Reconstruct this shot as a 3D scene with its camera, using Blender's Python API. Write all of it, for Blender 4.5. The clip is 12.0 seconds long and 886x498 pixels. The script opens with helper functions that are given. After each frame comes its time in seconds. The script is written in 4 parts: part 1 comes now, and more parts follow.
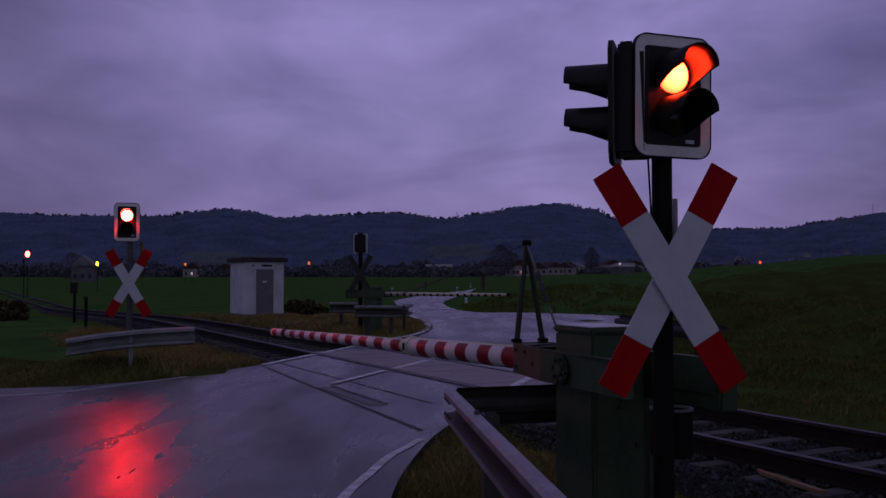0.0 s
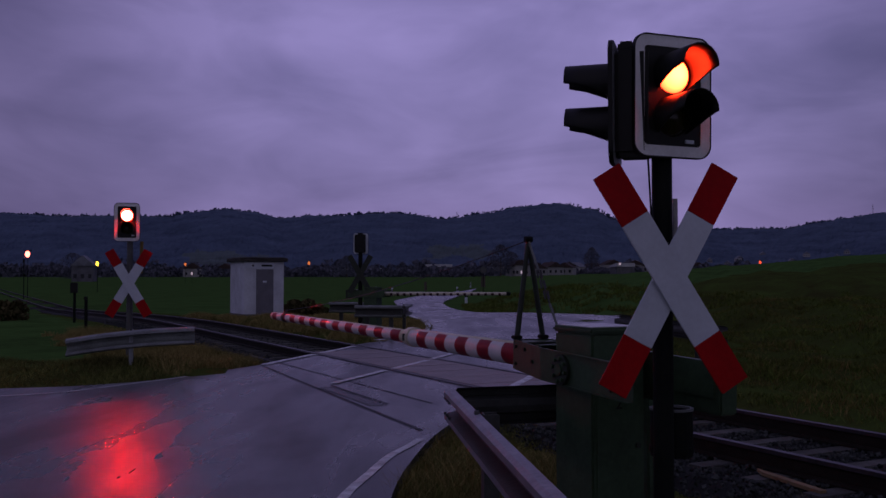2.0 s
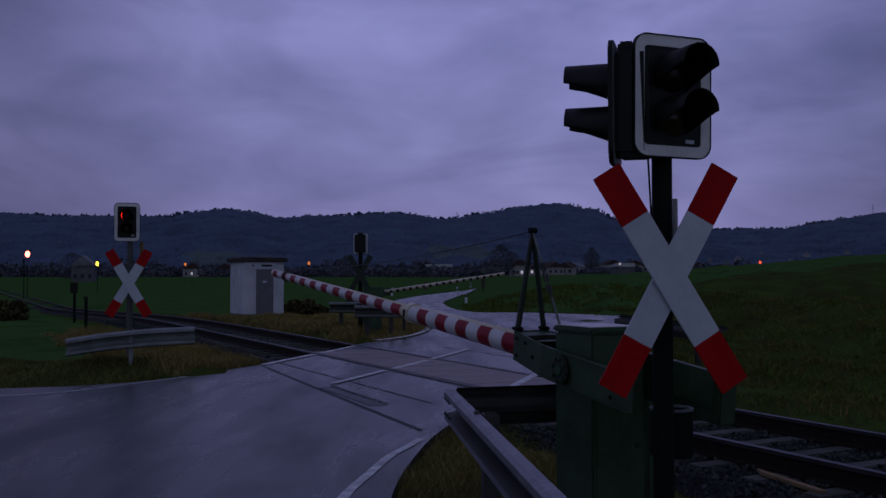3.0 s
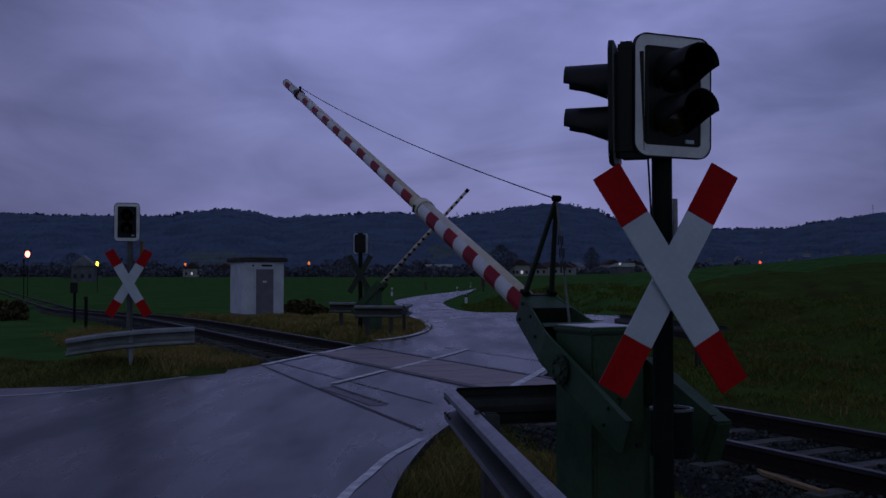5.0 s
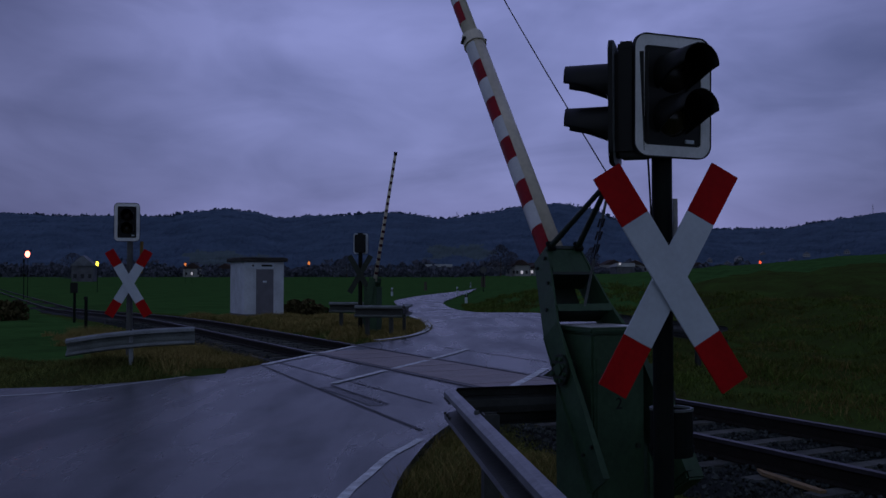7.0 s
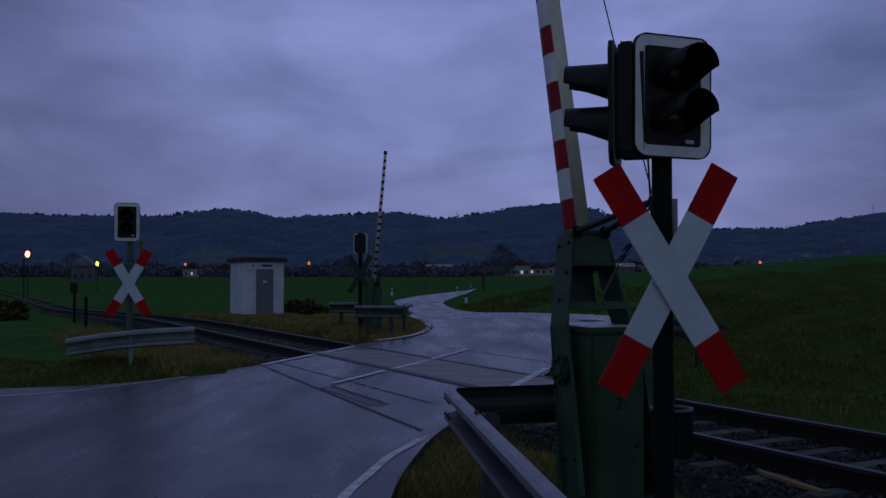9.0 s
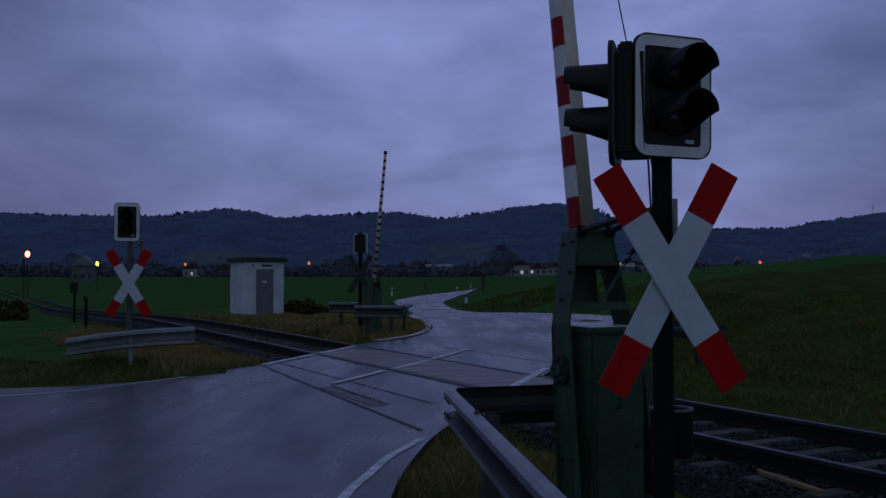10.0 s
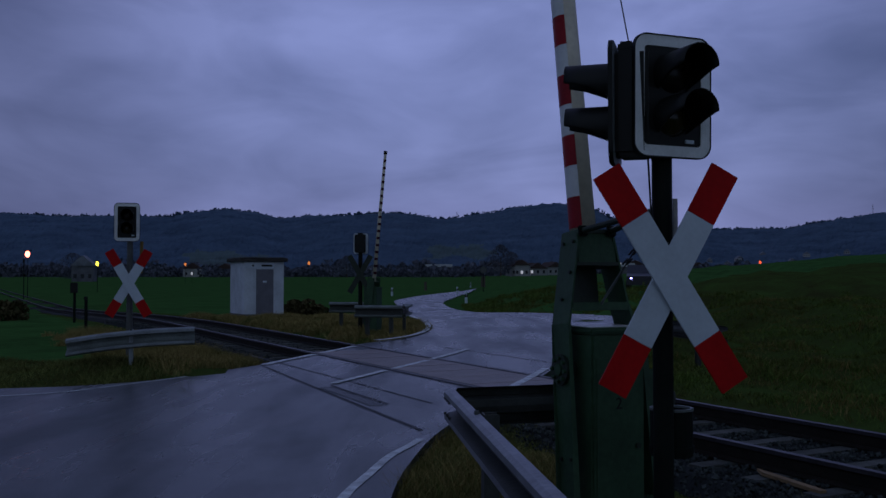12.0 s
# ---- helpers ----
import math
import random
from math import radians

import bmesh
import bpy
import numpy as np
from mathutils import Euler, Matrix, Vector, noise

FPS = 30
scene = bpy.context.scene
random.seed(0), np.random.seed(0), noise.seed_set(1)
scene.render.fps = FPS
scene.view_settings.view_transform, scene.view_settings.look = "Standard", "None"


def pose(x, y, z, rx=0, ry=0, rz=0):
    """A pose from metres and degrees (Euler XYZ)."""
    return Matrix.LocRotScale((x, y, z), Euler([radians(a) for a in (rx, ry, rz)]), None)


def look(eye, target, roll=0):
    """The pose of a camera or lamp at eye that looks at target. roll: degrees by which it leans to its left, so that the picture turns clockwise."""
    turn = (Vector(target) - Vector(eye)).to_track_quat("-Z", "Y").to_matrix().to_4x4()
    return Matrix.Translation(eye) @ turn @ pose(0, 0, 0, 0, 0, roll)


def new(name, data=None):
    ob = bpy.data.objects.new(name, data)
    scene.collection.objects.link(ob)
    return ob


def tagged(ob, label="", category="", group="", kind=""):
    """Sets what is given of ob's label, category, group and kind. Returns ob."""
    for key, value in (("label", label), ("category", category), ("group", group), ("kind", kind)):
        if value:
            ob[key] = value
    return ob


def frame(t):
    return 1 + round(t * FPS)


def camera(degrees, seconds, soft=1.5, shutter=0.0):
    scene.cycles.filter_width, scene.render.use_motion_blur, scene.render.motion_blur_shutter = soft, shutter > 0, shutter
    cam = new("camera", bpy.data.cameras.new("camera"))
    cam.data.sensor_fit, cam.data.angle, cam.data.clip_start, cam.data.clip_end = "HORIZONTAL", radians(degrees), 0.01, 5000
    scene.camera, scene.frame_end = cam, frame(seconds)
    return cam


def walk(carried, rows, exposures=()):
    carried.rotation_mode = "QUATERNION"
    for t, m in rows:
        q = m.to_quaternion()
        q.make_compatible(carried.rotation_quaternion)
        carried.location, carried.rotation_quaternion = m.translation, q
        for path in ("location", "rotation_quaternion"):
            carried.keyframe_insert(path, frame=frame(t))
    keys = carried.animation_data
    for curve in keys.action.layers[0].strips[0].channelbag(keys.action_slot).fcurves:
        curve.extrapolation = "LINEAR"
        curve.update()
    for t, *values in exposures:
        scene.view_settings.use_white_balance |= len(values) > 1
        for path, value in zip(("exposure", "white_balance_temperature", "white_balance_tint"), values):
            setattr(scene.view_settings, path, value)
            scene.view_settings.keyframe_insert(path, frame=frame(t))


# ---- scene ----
cam = camera(49.5, 12.0, soft=1.5)
EYE = pose(0, 0, 1.45, 91.651, 0, 0)
walk(cam, [(0.0, EYE), (12.0, EYE)],
     exposures=[(0.0, -0.13, 6900, 44), (2.2, -0.13, 6900, 44), (2.5, -0.13, 6450, 29), (3.2, -0.08, 6300, 22), (4.8, -0.04, 6200, 15), (7.0, 0.0, 6050, 11), (9.0, 0.0, 5900, 6), (12.0, 0.0, 5850, 3)])

# ---- sky ----
world = bpy.data.worlds.new("dusk_sky")
scene.world = world
world.use_nodes = True
wn, wl = world.node_tree.nodes, world.node_tree.links
wn.clear()


def wnode(kind, **values):
    n = wn.new(kind)
    for key, value in values.items():
        n.inputs[key].default_value = value
    return n


w_out, w_bg = wn.new("ShaderNodeOutputWorld"), wn.new("ShaderNodeBackground")
w_sky = wn.new("ShaderNodeTexSky")
w_sky.sky_type, w_sky.sun_disc = "NISHITA", False
w_sky.sun_elevation, w_sky.sun_rotation = radians(2), radians(200)
w_geo = wn.new("ShaderNodeTexCoord")
w_map = wnode("ShaderNodeMapping", Scale=(1.3, 1.3, 3.2), Location=(0.35, 0.1, 0.3), Rotation=(0.0, -0.25, 0.0))
w_big = wnode("ShaderNodeTexNoise", Scale=1.5, Detail=5.0, Roughness=0.5, Distortion=0.25)
w_map2 = wnode("ShaderNodeMapping", Scale=(2.6, 2.6, 6.5), Rotation=(0.0, 0.3, 0.0))
w_fine = wnode("ShaderNodeTexNoise", Scale=2.0, Detail=5.0, Roughness=0.5, Distortion=0.8)
w_sum = wn.new("ShaderNodeMath")
w_sum.operation = "MULTIPLY_ADD"
w_sum.inputs[1].default_value = 0.45
w_ramp = wn.new("ShaderNodeValToRGB")
w_ramp.color_ramp.elements[0].position, w_ramp.color_ramp.elements[0].color = 0.50, (0.064, 0.078, 0.200, 1)
w_ramp.color_ramp.elements[1].position, w_ramp.color_ramp.elements[1].color = 0.92, (0.225, 0.240, 0.490, 1)
w_mix = wn.new("ShaderNodeMix")
w_mix.data_type = "RGBA"
w_mix.inputs["Factor"].default_value = 0.93
w_gain = wn.new("ShaderNodeMix")
w_gain.data_type, w_gain.blend_type = "RGBA", "MULTIPLY"
w_gain.inputs["Factor"].default_value = 1.0
w_gain.inputs["B"].default_value = (0.18, 0.18, 0.18, 1)
# the overcast is lighter over the evening glow, behind the camera, and towards the zenith it darkens
w_sep = wn.new("ShaderNodeSeparateXYZ")
w_glow = wn.new("ShaderNodeMapRange")
for key, value in (("From Min", 0.2), ("From Max", -0.9), ("To Min", 1.0), ("To Max", 1.25)):
    w_glow.inputs[key].default_value = value
w_tex = w_geo.outputs["Generated"]
wl.new(w_tex, w_map.inputs["Vector"])
wl.new(w_map.outputs["Vector"], w_big.inputs["Vector"])
wl.new(w_tex, w_map2.inputs["Vector"])
wl.new(w_map2.outputs["Vector"], w_fine.inputs["Vector"])
wl.new(w_fine.outputs["Fac"], w_sum.inputs[0])
wl.new(w_big.outputs["Fac"], w_sum.inputs[2])
wl.new(w_sum.outputs[0], w_ramp.inputs["Fac"])
wl.new(w_sky.outputs["Color"], w_gain.inputs["A"])
wl.new(w_gain.outputs["Result"], w_mix.inputs["A"])
wl.new(w_ramp.outputs["Color"], w_mix.inputs["B"])
wl.new(w_tex, w_sep.inputs["Vector"])
wl.new(w_sep.outputs["Y"], w_glow.inputs["Value"])
# behind the camera the evening glow greys the cloud
w_warm = wn.new("ShaderNodeMix")
w_warm.data_type = "RGBA"
w_warm.inputs["B"].default_value = (0.164, 0.194, 0.272, 1)
w_side = wn.new("ShaderNodeMapRange")
for key, value in (("From Min", 0.55), ("From Max", -0.4), ("To Min", 0.0), ("To Max", 0.9)):
    w_side.inputs[key].default_value = value
wl.new(w_sep.outputs["Y"], w_side.inputs["Value"])
wl.new(w_side.outputs["Result"], w_warm.inputs["Factor"])
wl.new(w_mix.outputs["Result"], w_warm.inputs["A"])
wl.new(w_warm.outputs["Result"], w_bg.inputs["Color"])
# a broad lighter field in the cloud over the valley, and heavier cloud to the sides
w_dir = wn.new("ShaderNodeVectorMath")
w_dir.operation = "DOT_PRODUCT"
w_dir.inputs[1].default_value = Vector((0.085, 0.985, 0.15)).normalized()
w_field = wn.new("ShaderNodeMapRange")
w_field.interpolation_type = "SMOOTHSTEP"
for key, value in (("From Min", 0.86), ("From Max", 1.0), ("To Min", 0.64), ("To Max", 1.16)):
    w_field.inputs[key].default_value = value
w_prod = wn.new("ShaderNodeMath")
w_prod.operation = "MULTIPLY"
wl.new(w_tex, w_dir.inputs[0])
wl.new(w_dir.outputs["Value"], w_field.inputs["Value"])
wl.new(w_glow.outputs["Result"], w_prod.inputs[0])
wl.new(w_field.outputs["Result"], w_prod.inputs[1])
wl.new(w_prod.outputs[0], w_bg.inputs["Strength"])
wl.new(w_bg.outputs["Background"], w_out.inputs["Surface"])

sun = new("sun", bpy.data.lights.new("sun", "SUN"))
sun.data.energy, sun.data.angle, sun.data.color = 0.02, radians(60), (0.8, 0.8, 1.0)
sun.matrix_world = look((-10, -30, 26), (0, 0, 0))

# ---- materials ----
def material(name, colour, rough=0.6, metal=0.0, var=0.25, scale=6.0, bump=0.0, bump_scale=40.0, tint=None, island=0.0, spec=0.5, emit=0.0, emit_colour=None, object_random=0.0):
    """Two scales of noise over a base colour, with fine relief."""
    m = bpy.data.materials.new(name)
    m.use_nodes = True
    n, l = m.node_tree.nodes, m.node_tree.links
    b = n["Principled BSDF"]
    b.inputs["Roughness"].default_value, b.inputs["Metallic"].default_value = rough, metal
    b.inputs["Specular IOR Level"].default_value = spec
    co = n.new("ShaderNodeTexCoord")
    geo = n.new("ShaderNodeNewGeometry")
    big, small = n.new("ShaderNodeTexNoise"), n.new("ShaderNodeTexNoise")
    big.inputs["Scale"].default_value, big.inputs["Detail"].default_value = scale, 4
    small.inputs["Scale"].default_value, small.inputs["Detail"].default_value = scale * 9, 3
    for t in (big, small):
        l.new(geo.outputs["Position"] if island else co.outputs["Object"], t.inputs["Vector"])
    add = n.new("ShaderNodeMath")
    add.operation = "MULTIPLY_ADD"
    add.inputs[1].default_value = 0.5
    l.new(small.outputs["Fac"], add.inputs[0])
    l.new(big.outputs["Fac"], add.inputs[2])
    fac = add.outputs[0]
    ramp = n.new("ShaderNodeValToRGB")
    other = tint or tuple(c * (1 - var) for c in colour)
    hi = tuple(min(1, c * (1 + var * 0.6)) for c in colour)
    ramp.color_ramp.elements[0].position, ramp.color_ramp.elements[0].color = 0.5, (*other, 1)
    ramp.color_ramp.elements[1].position, ramp.color_ramp.elements[1].color = 1.0, (*hi, 1)
    l.new(fac, ramp.inputs["Fac"])
    col = ramp.outputs["Color"]
    if island or object_random:
        hsv = n.new("ShaderNodeHueSaturation")
        rng = n.new("ShaderNodeMapRange")
        k = island or object_random
        rng.inputs["To Min"].default_value, rng.inputs["To Max"].default_value = 1 - k, 1 + k
        if island:
            l.new(geo.outputs["Random Per Island"], rng.inputs["Value"])
        else:
            info = n.new("ShaderNodeObjectInfo")
            l.new(info.outputs["Random"], rng.inputs["Value"])
        l.new(rng.outputs["Result"], hsv.inputs["Value"])
        l.new(col, hsv.inputs["Color"])
        col = hsv.outputs["Color"]
    l.new(col, b.inputs["Base Color"])
    if bump:
        fine, bp = n.new("ShaderNodeTexNoise"), n.new("ShaderNodeBump")
        fine.inputs["Scale"].default_value, fine.inputs["Detail"].default_value = bump_scale, 4
        bp.inputs["Strength"].default_value, bp.inputs["Distance"].default_value = bump, 0.02
        l.new(geo.outputs["Position"] if island else co.outputs["Object"], fine.inputs["Vector"])
        l.new(fine.outputs["Fac"], bp.inputs["Height"])
        l.new(bp.outputs["Normal"], b.inputs["Normal"])
    if emit:
        b.inputs["Emission Color"].default_value = (*(emit_colour or colour), 1)
        b.inputs["Emission Strength"].default_value = emit
    return m


def wet_asphalt():
    """Worn asphalt after rain: damp film with puddle-smooth patches, tyre tracks and grit."""
    m = bpy.data.materials.new("wet_asphalt")
    m.use_nodes = True
    n, l = m.node_tree.nodes, m.node_tree.links
    b = n["Principled BSDF"]
    co = n.new("ShaderNodeTexCoord")
    mp = n.new("ShaderNodeMapping")
    mp.inputs["Rotation"].default_value = (0, 0, radians(-14))
    mp.inputs["Scale"].default_value = (1.5, 0.28, 1.0)
    wet, patch, grit = (n.new("ShaderNodeTexNoise") for _ in range(3))
    wet.inputs["Scale"].default_value, wet.inputs["Detail"].default_value = 0.9, 5
    wet.inputs["Distortion"].default_value = 0.25
    patch.inputs["Scale"].default_value, patch.inputs["Detail"].default_value = 1.1, 9
    patch.inputs["Roughness"].default_value = 0.68
    grit.inputs["Scale"].default_value, grit.inputs["Detail"].default_value = 70, 3
    l.new(co.outputs["Object"], mp.inputs["Vector"])
    l.new(mp.outputs["Vector"], wet.inputs["Vector"])
    l.new(co.outputs["Object"], patch.inputs["Vector"])
    l.new(co.outputs["Object"], grit.inputs["Vector"])
    r1 = n.new("ShaderNodeMapRange")
    for key, value in (("From Min", 0.36), ("From Max", 0.66), ("To Min", 0.22), ("To Max", 0.40)):
        r1.inputs[key].default_value = value
    l.new(wet.outputs["Fac"], r1.inputs["Value"])
    l.new(r1.outputs["Result"], b.inputs["Roughness"])
    ramp = n.new("ShaderNodeValToRGB")
    ramp.color_ramp.elements[0].position, ramp.color_ramp.elements[0].color = 0.32, (0.022, 0.028, 0.032, 1)
    ramp.color_ramp.elements[1].position, ramp.color_ramp.elements[1].color = 0.70, (0.066, 0.080, 0.088, 1)
    l.new(patch.outputs["Fac"], ramp.inputs["Fac"])
    l.new(ramp.outputs["Color"], b.inputs["Base Color"])
    bp = n.new("ShaderNodeBump")
    b.inputs["Specular IOR Level"].default_value = 0.20
    bp.inputs["Strength"].default_value, bp.inputs["Distance"].default_value = 0.35, 0.006
    l.new(grit.outputs["Fac"], bp.inputs["Height"])
    l.new(bp.outputs["Normal"], b.inputs["Normal"])
    return m


def lamp_glow(name, strength, colour):
    """A signal lamp's optic: its front throws the light and its back is dark glass."""
    m = bpy.data.materials.new(name)
    m.use_nodes = True
    n, l = m.node_tree.nodes, m.node_tree.links
    b = n["Principled BSDF"]
    b.inputs["Base Color"].default_value, b.inputs["Roughness"].default_value = (0.012, 0.006, 0.006, 1), 0.35
    co, sep, mr, pw, mul = (n.new("ShaderNode" + k) for k in ("TexCoord", "SeparateXYZ", "MapRange", "Math", "Math"))
    mr.inputs["From Min"].default_value, mr.inputs["From Max"].default_value = 0.02, -0.1
    pw.operation, mul.operation = "POWER", "MULTIPLY"
    pw.inputs[1].default_value, mul.inputs[1].default_value = 3.0, strength
    l.new(co.outputs["Object"], sep.inputs["Vector"])
    l.new(sep.outputs["Y"], mr.inputs["Value"])
    l.new(mr.outputs["Result"], pw.inputs[0])
    l.new(pw.outputs[0], mul.inputs[0])
    b.inputs["Emission Color"].default_value = (*colour, 1)
    l.new(mul.outputs[0], b.inputs["Emission Strength"])
    return m


ASPHALT = wet_asphalt()
MARKING = material("road_marking", (0.64, 0.67, 0.68), 0.5, var=0.6, scale=7.0, bump=0.08, bump_scale=60)
TAR = material("tar_joint", (0.040, 0.042, 0.046), 0.6, var=0.4, scale=4, spec=0.2)
TRENCH = material("trench_asphalt", (0.044, 0.050, 0.056), 0.40, var=0.5, scale=3, bump=0.4, bump_scale=60, spec=0.2)
PANEL = material("crossing_panel", (0.190, 0.145, 0.122), 0.45, var=0.35, scale=2.0, bump=0.4, bump_scale=50, object_random=0.06)
EARTH = material("field_grass", (0.060, 0.138, 0.036), 0.9, tint=(0.044, 0.092, 0.027), scale=0.45, bump=0.9, bump_scale=4, spec=0.0)
BANK = material("bank_earth", (0.058, 0.098, 0.022), 0.9, tint=(0.048, 0.050, 0.017), scale=0.7, bump=1.0, bump_scale=7, spec=0.0)
BALLAST_BED = material("ballast_bed", (0.034, 0.038, 0.038), 0.9, var=0.4, scale=3, bump=1.0, bump_scale=14, spec=0.06)
STONE = material("ballast_stone", (0.056, 0.064, 0.062), 0.8, var=0.3, scale=8, island=0.6, spec=0.04)
GRASS = material("verge_grass", (0.160, 0.182, 0.052), 0.85, tint=(0.100, 0.090, 0.034), scale=0.9, island=0.5, spec=0.0)
GRASS_DRY = material("dry_grass", (0.340, 0.255, 0.098), 0.85, tint=(0.155, 0.142, 0.046), scale=0.9, island=0.45, spec=0.0)
GRASS_BANK = material("bank_grass", (0.104, 0.172, 0.034), 0.9, tint=(0.090, 0.072, 0.024), scale=0.3, island=0.5, spec=0.0)
BANK_DRY = material("bank_dry_grass", (0.210, 0.160, 0.058), 0.9, tint=(0.100, 0.096, 0.028), scale=0.8, island=0.45, spec=0.0)
RAIL_STEEL = material("rusty_rail", (0.022, 0.019, 0.015), 0.7, 0.2, var=0.4, scale=5, bump=0.3, spec=0.15)
RAIL_HEAD = material("worn_rail_head", (0.085, 0.080, 0.085), 0.5, 1.0, var=0.3, scale=4)
SLEEPER = material("concrete_sleeper", (0.115, 0.118, 0.108), 0.8, var=0.35, scale=5, bump=0.5, object_random=0.2, spec=0.06)
GALV = material("galvanised_steel", (0.25, 0.26, 0.28), 0.45, 0.55, var=0.35, scale=4, bump=0.15, bump_scale=25)
# for weathered parts, and as painted shade in the guard rails' grooves
GALV_DARK = material("weathered_and_shaded_steel", (0.055, 0.060, 0.056), 0.6, 0.3, var=0.4, scale=5, bump=0.2)
GALV_PALE = material("pale_galvanised_steel", (0.27, 0.30, 0.32), 0.5, 0.3, var=0.4, scale=4, bump=0.15, bump_scale=25)
GALV_MID = material("dull_steel", (0.180, 0.205, 0.200), 0.6, 0.3, var=0.4, scale=4, bump=0.2)
GREEN = material("green_paint", (0.040, 0.086, 0.042), 0.55, var=0.4, scale=3.5, bump=0.15, bump_scale=18, spec=0.35)
GREEN_DARK = material("dark_green_paint", (0.016, 0.028, 0.016), 0.5, var=0.4, scale=4, bump=0.2, bump_scale=20)
LID = material("pale_lid", (0.58, 0.58, 0.58), 0.35, var=0.2, scale=4)
WHITE = material("white_sheet", (0.60, 0.67, 0.75), 0.4, var=0.12, scale=5)
RIM = material("reflective_rim", (0.84, 0.86, 0.86), 0.35, var=0.15, scale=9)
WHITE_ARM = material("aged_cream_paint", (0.72, 0.66, 0.52), 0.45, var=0.22, scale=3, bump=0.08)
WHITE_FOIL = material("white_foil", (0.72, 0.74, 0.76), 0.4, var=0.15, scale=5)
RED = material("red_sheet", (0.46, 0.004, 0.006), 0.5, var=0.22, scale=5, spec=0.15)
RED_ARM = material("red_foil", (0.30, 0.008, 0.018), 0.4, var=0.3, scale=6, spec=0.2)
RED_DIM = material("dark_red_foil", (0.060, 0.016, 0.024), 0.6, var=0.3, scale=6, spec=0.1)
BLACK = material("black_plastic", (0.005, 0.006, 0.005), 0.5, var=0.3, scale=8, spec=0.35)
POST = material("dark_post", (0.008, 0.011, 0.009), 0.6, 0.0, var=0.35, scale=6, spec=0.12)
POST_GREY = material("grey_post", (0.10, 0.105, 0.105), 0.5, 0.3, var=0.3, scale=6)
CONCRETE = material("shed_plaster", (0.62, 0.67, 0.74), 0.8, var=0.22, scale=1.6, bump=0.15)
SHED_ROOF = material("shed_roof", (0.05, 0.046, 0.042), 0.9, var=0.4, scale=3, bump=0.6)
DOOR = material("shed_door", (0.16, 0.16, 0.19), 0.5, var=0.2, scale=3)
WOOD = material("weathered_wood", (0.10, 0.080, 0.060), 0.85, var=0.35, scale=5, bump=0.4)
PLANK = material("pale_plank", (0.28, 0.185, 0.09), 0.8, var=0.35, scale=4, bump=0.3)
# the blue cast of the woods is distance haze put into the base colour
HAZE_FOREST = material("haze_forest", (0.088, 0.132, 0.195), 1.0, tint=(0.050, 0.080, 0.124), scale=0.016, spec=0.06)
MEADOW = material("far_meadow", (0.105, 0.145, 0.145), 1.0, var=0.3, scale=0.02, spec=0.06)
# far foliage lightened towards blue-grey: haze painted into the leaf colour
HAZE_LEAF = material("haze_hedge_leaf", (0.130, 0.138, 0.175), 0.9, tint=(0.084, 0.092, 0.118), scale=0.3, island=0.4, spec=0.0)
SCRUB = material("scrub_leaf", (0.090, 0.075, 0.034), 0.9, tint=(0.045, 0.042, 0.018), scale=1.5, island=0.4, spec=0.06)
HOUSE_WALL = material("house_plaster", (0.34, 0.34, 0.34), 0.8, var=0.15, scale=0.6, object_random=0.3, spec=0.06)
HOUSE_ROOF = material("house_roof", (0.075, 0.055, 0.050), 0.8, var=0.3, scale=1.0, spec=0.06)
SLATE = material("weathered_slate", (0.20, 0.215, 0.25), 0.7, var=0.3, scale=0.6, spec=0.1)
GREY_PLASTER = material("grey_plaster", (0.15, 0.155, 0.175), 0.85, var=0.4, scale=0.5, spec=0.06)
HALL_ROOF = material("hall_roof", (0.50, 0.52, 0.55), 0.4, var=0.2, scale=0.3)
WINDOW = material("dark_window", (0.02, 0.022, 0.03), 0.15, var=0.1)
YELLOW = material("yellow_paint", (0.20, 0.13, 0.025), 0.5, var=0.25)
CABLE = material("steel_cable", (0.06, 0.06, 0.07), 0.5, 0.6, var=0.2)
CAR_PAINT = material("dark_car_paint", (0.02, 0.022, 0.03), 0.3, var=0.1)
RUBBER = material("rubber", (0.02, 0.02, 0.02), 0.8, var=0.2)
ORANGE_LIGHT = material("sodium_light", (1, 0.4, 0.1), emit=6.0, emit_colour=(1.0, 0.20, 0.13))
DIM_ORANGE = material("dim_sodium_light", (1, 0.4, 0.1), emit=0.7, emit_colour=(1.0, 0.26, 0.05))
YELLOW_LIGHT = material("yellow_light", (1, 0.8, 0.1), emit=3.0, emit_colour=(1.0, 0.72, 0.05))
RED_LIGHT = material("small_red_light", (1, 0.1, 0.05), emit=1.4, emit_colour=(1.0, 0.10, 0.03))
WHITE_LIGHT = material("white_light", (1, 1, 1), emit=0.32, emit_colour=(1.0, 0.88, 0.95))
HEADLIGHT = material("headlight", (1, 1, 1), emit=8.0, emit_colour=(0.36, 0.28, 1.0))
LAMP_NEAR = lamp_glow("red_optic", 110.0, (1.0, 0.032, 0.005))
LAMP_FAR = lamp_glow("bright_red_optic", 1100.0, (1.0, 0.020, 0.006))
LENS_DARK = material("dark_lens", (0.030, 0.022, 0.008), 0.2, var=0.1)

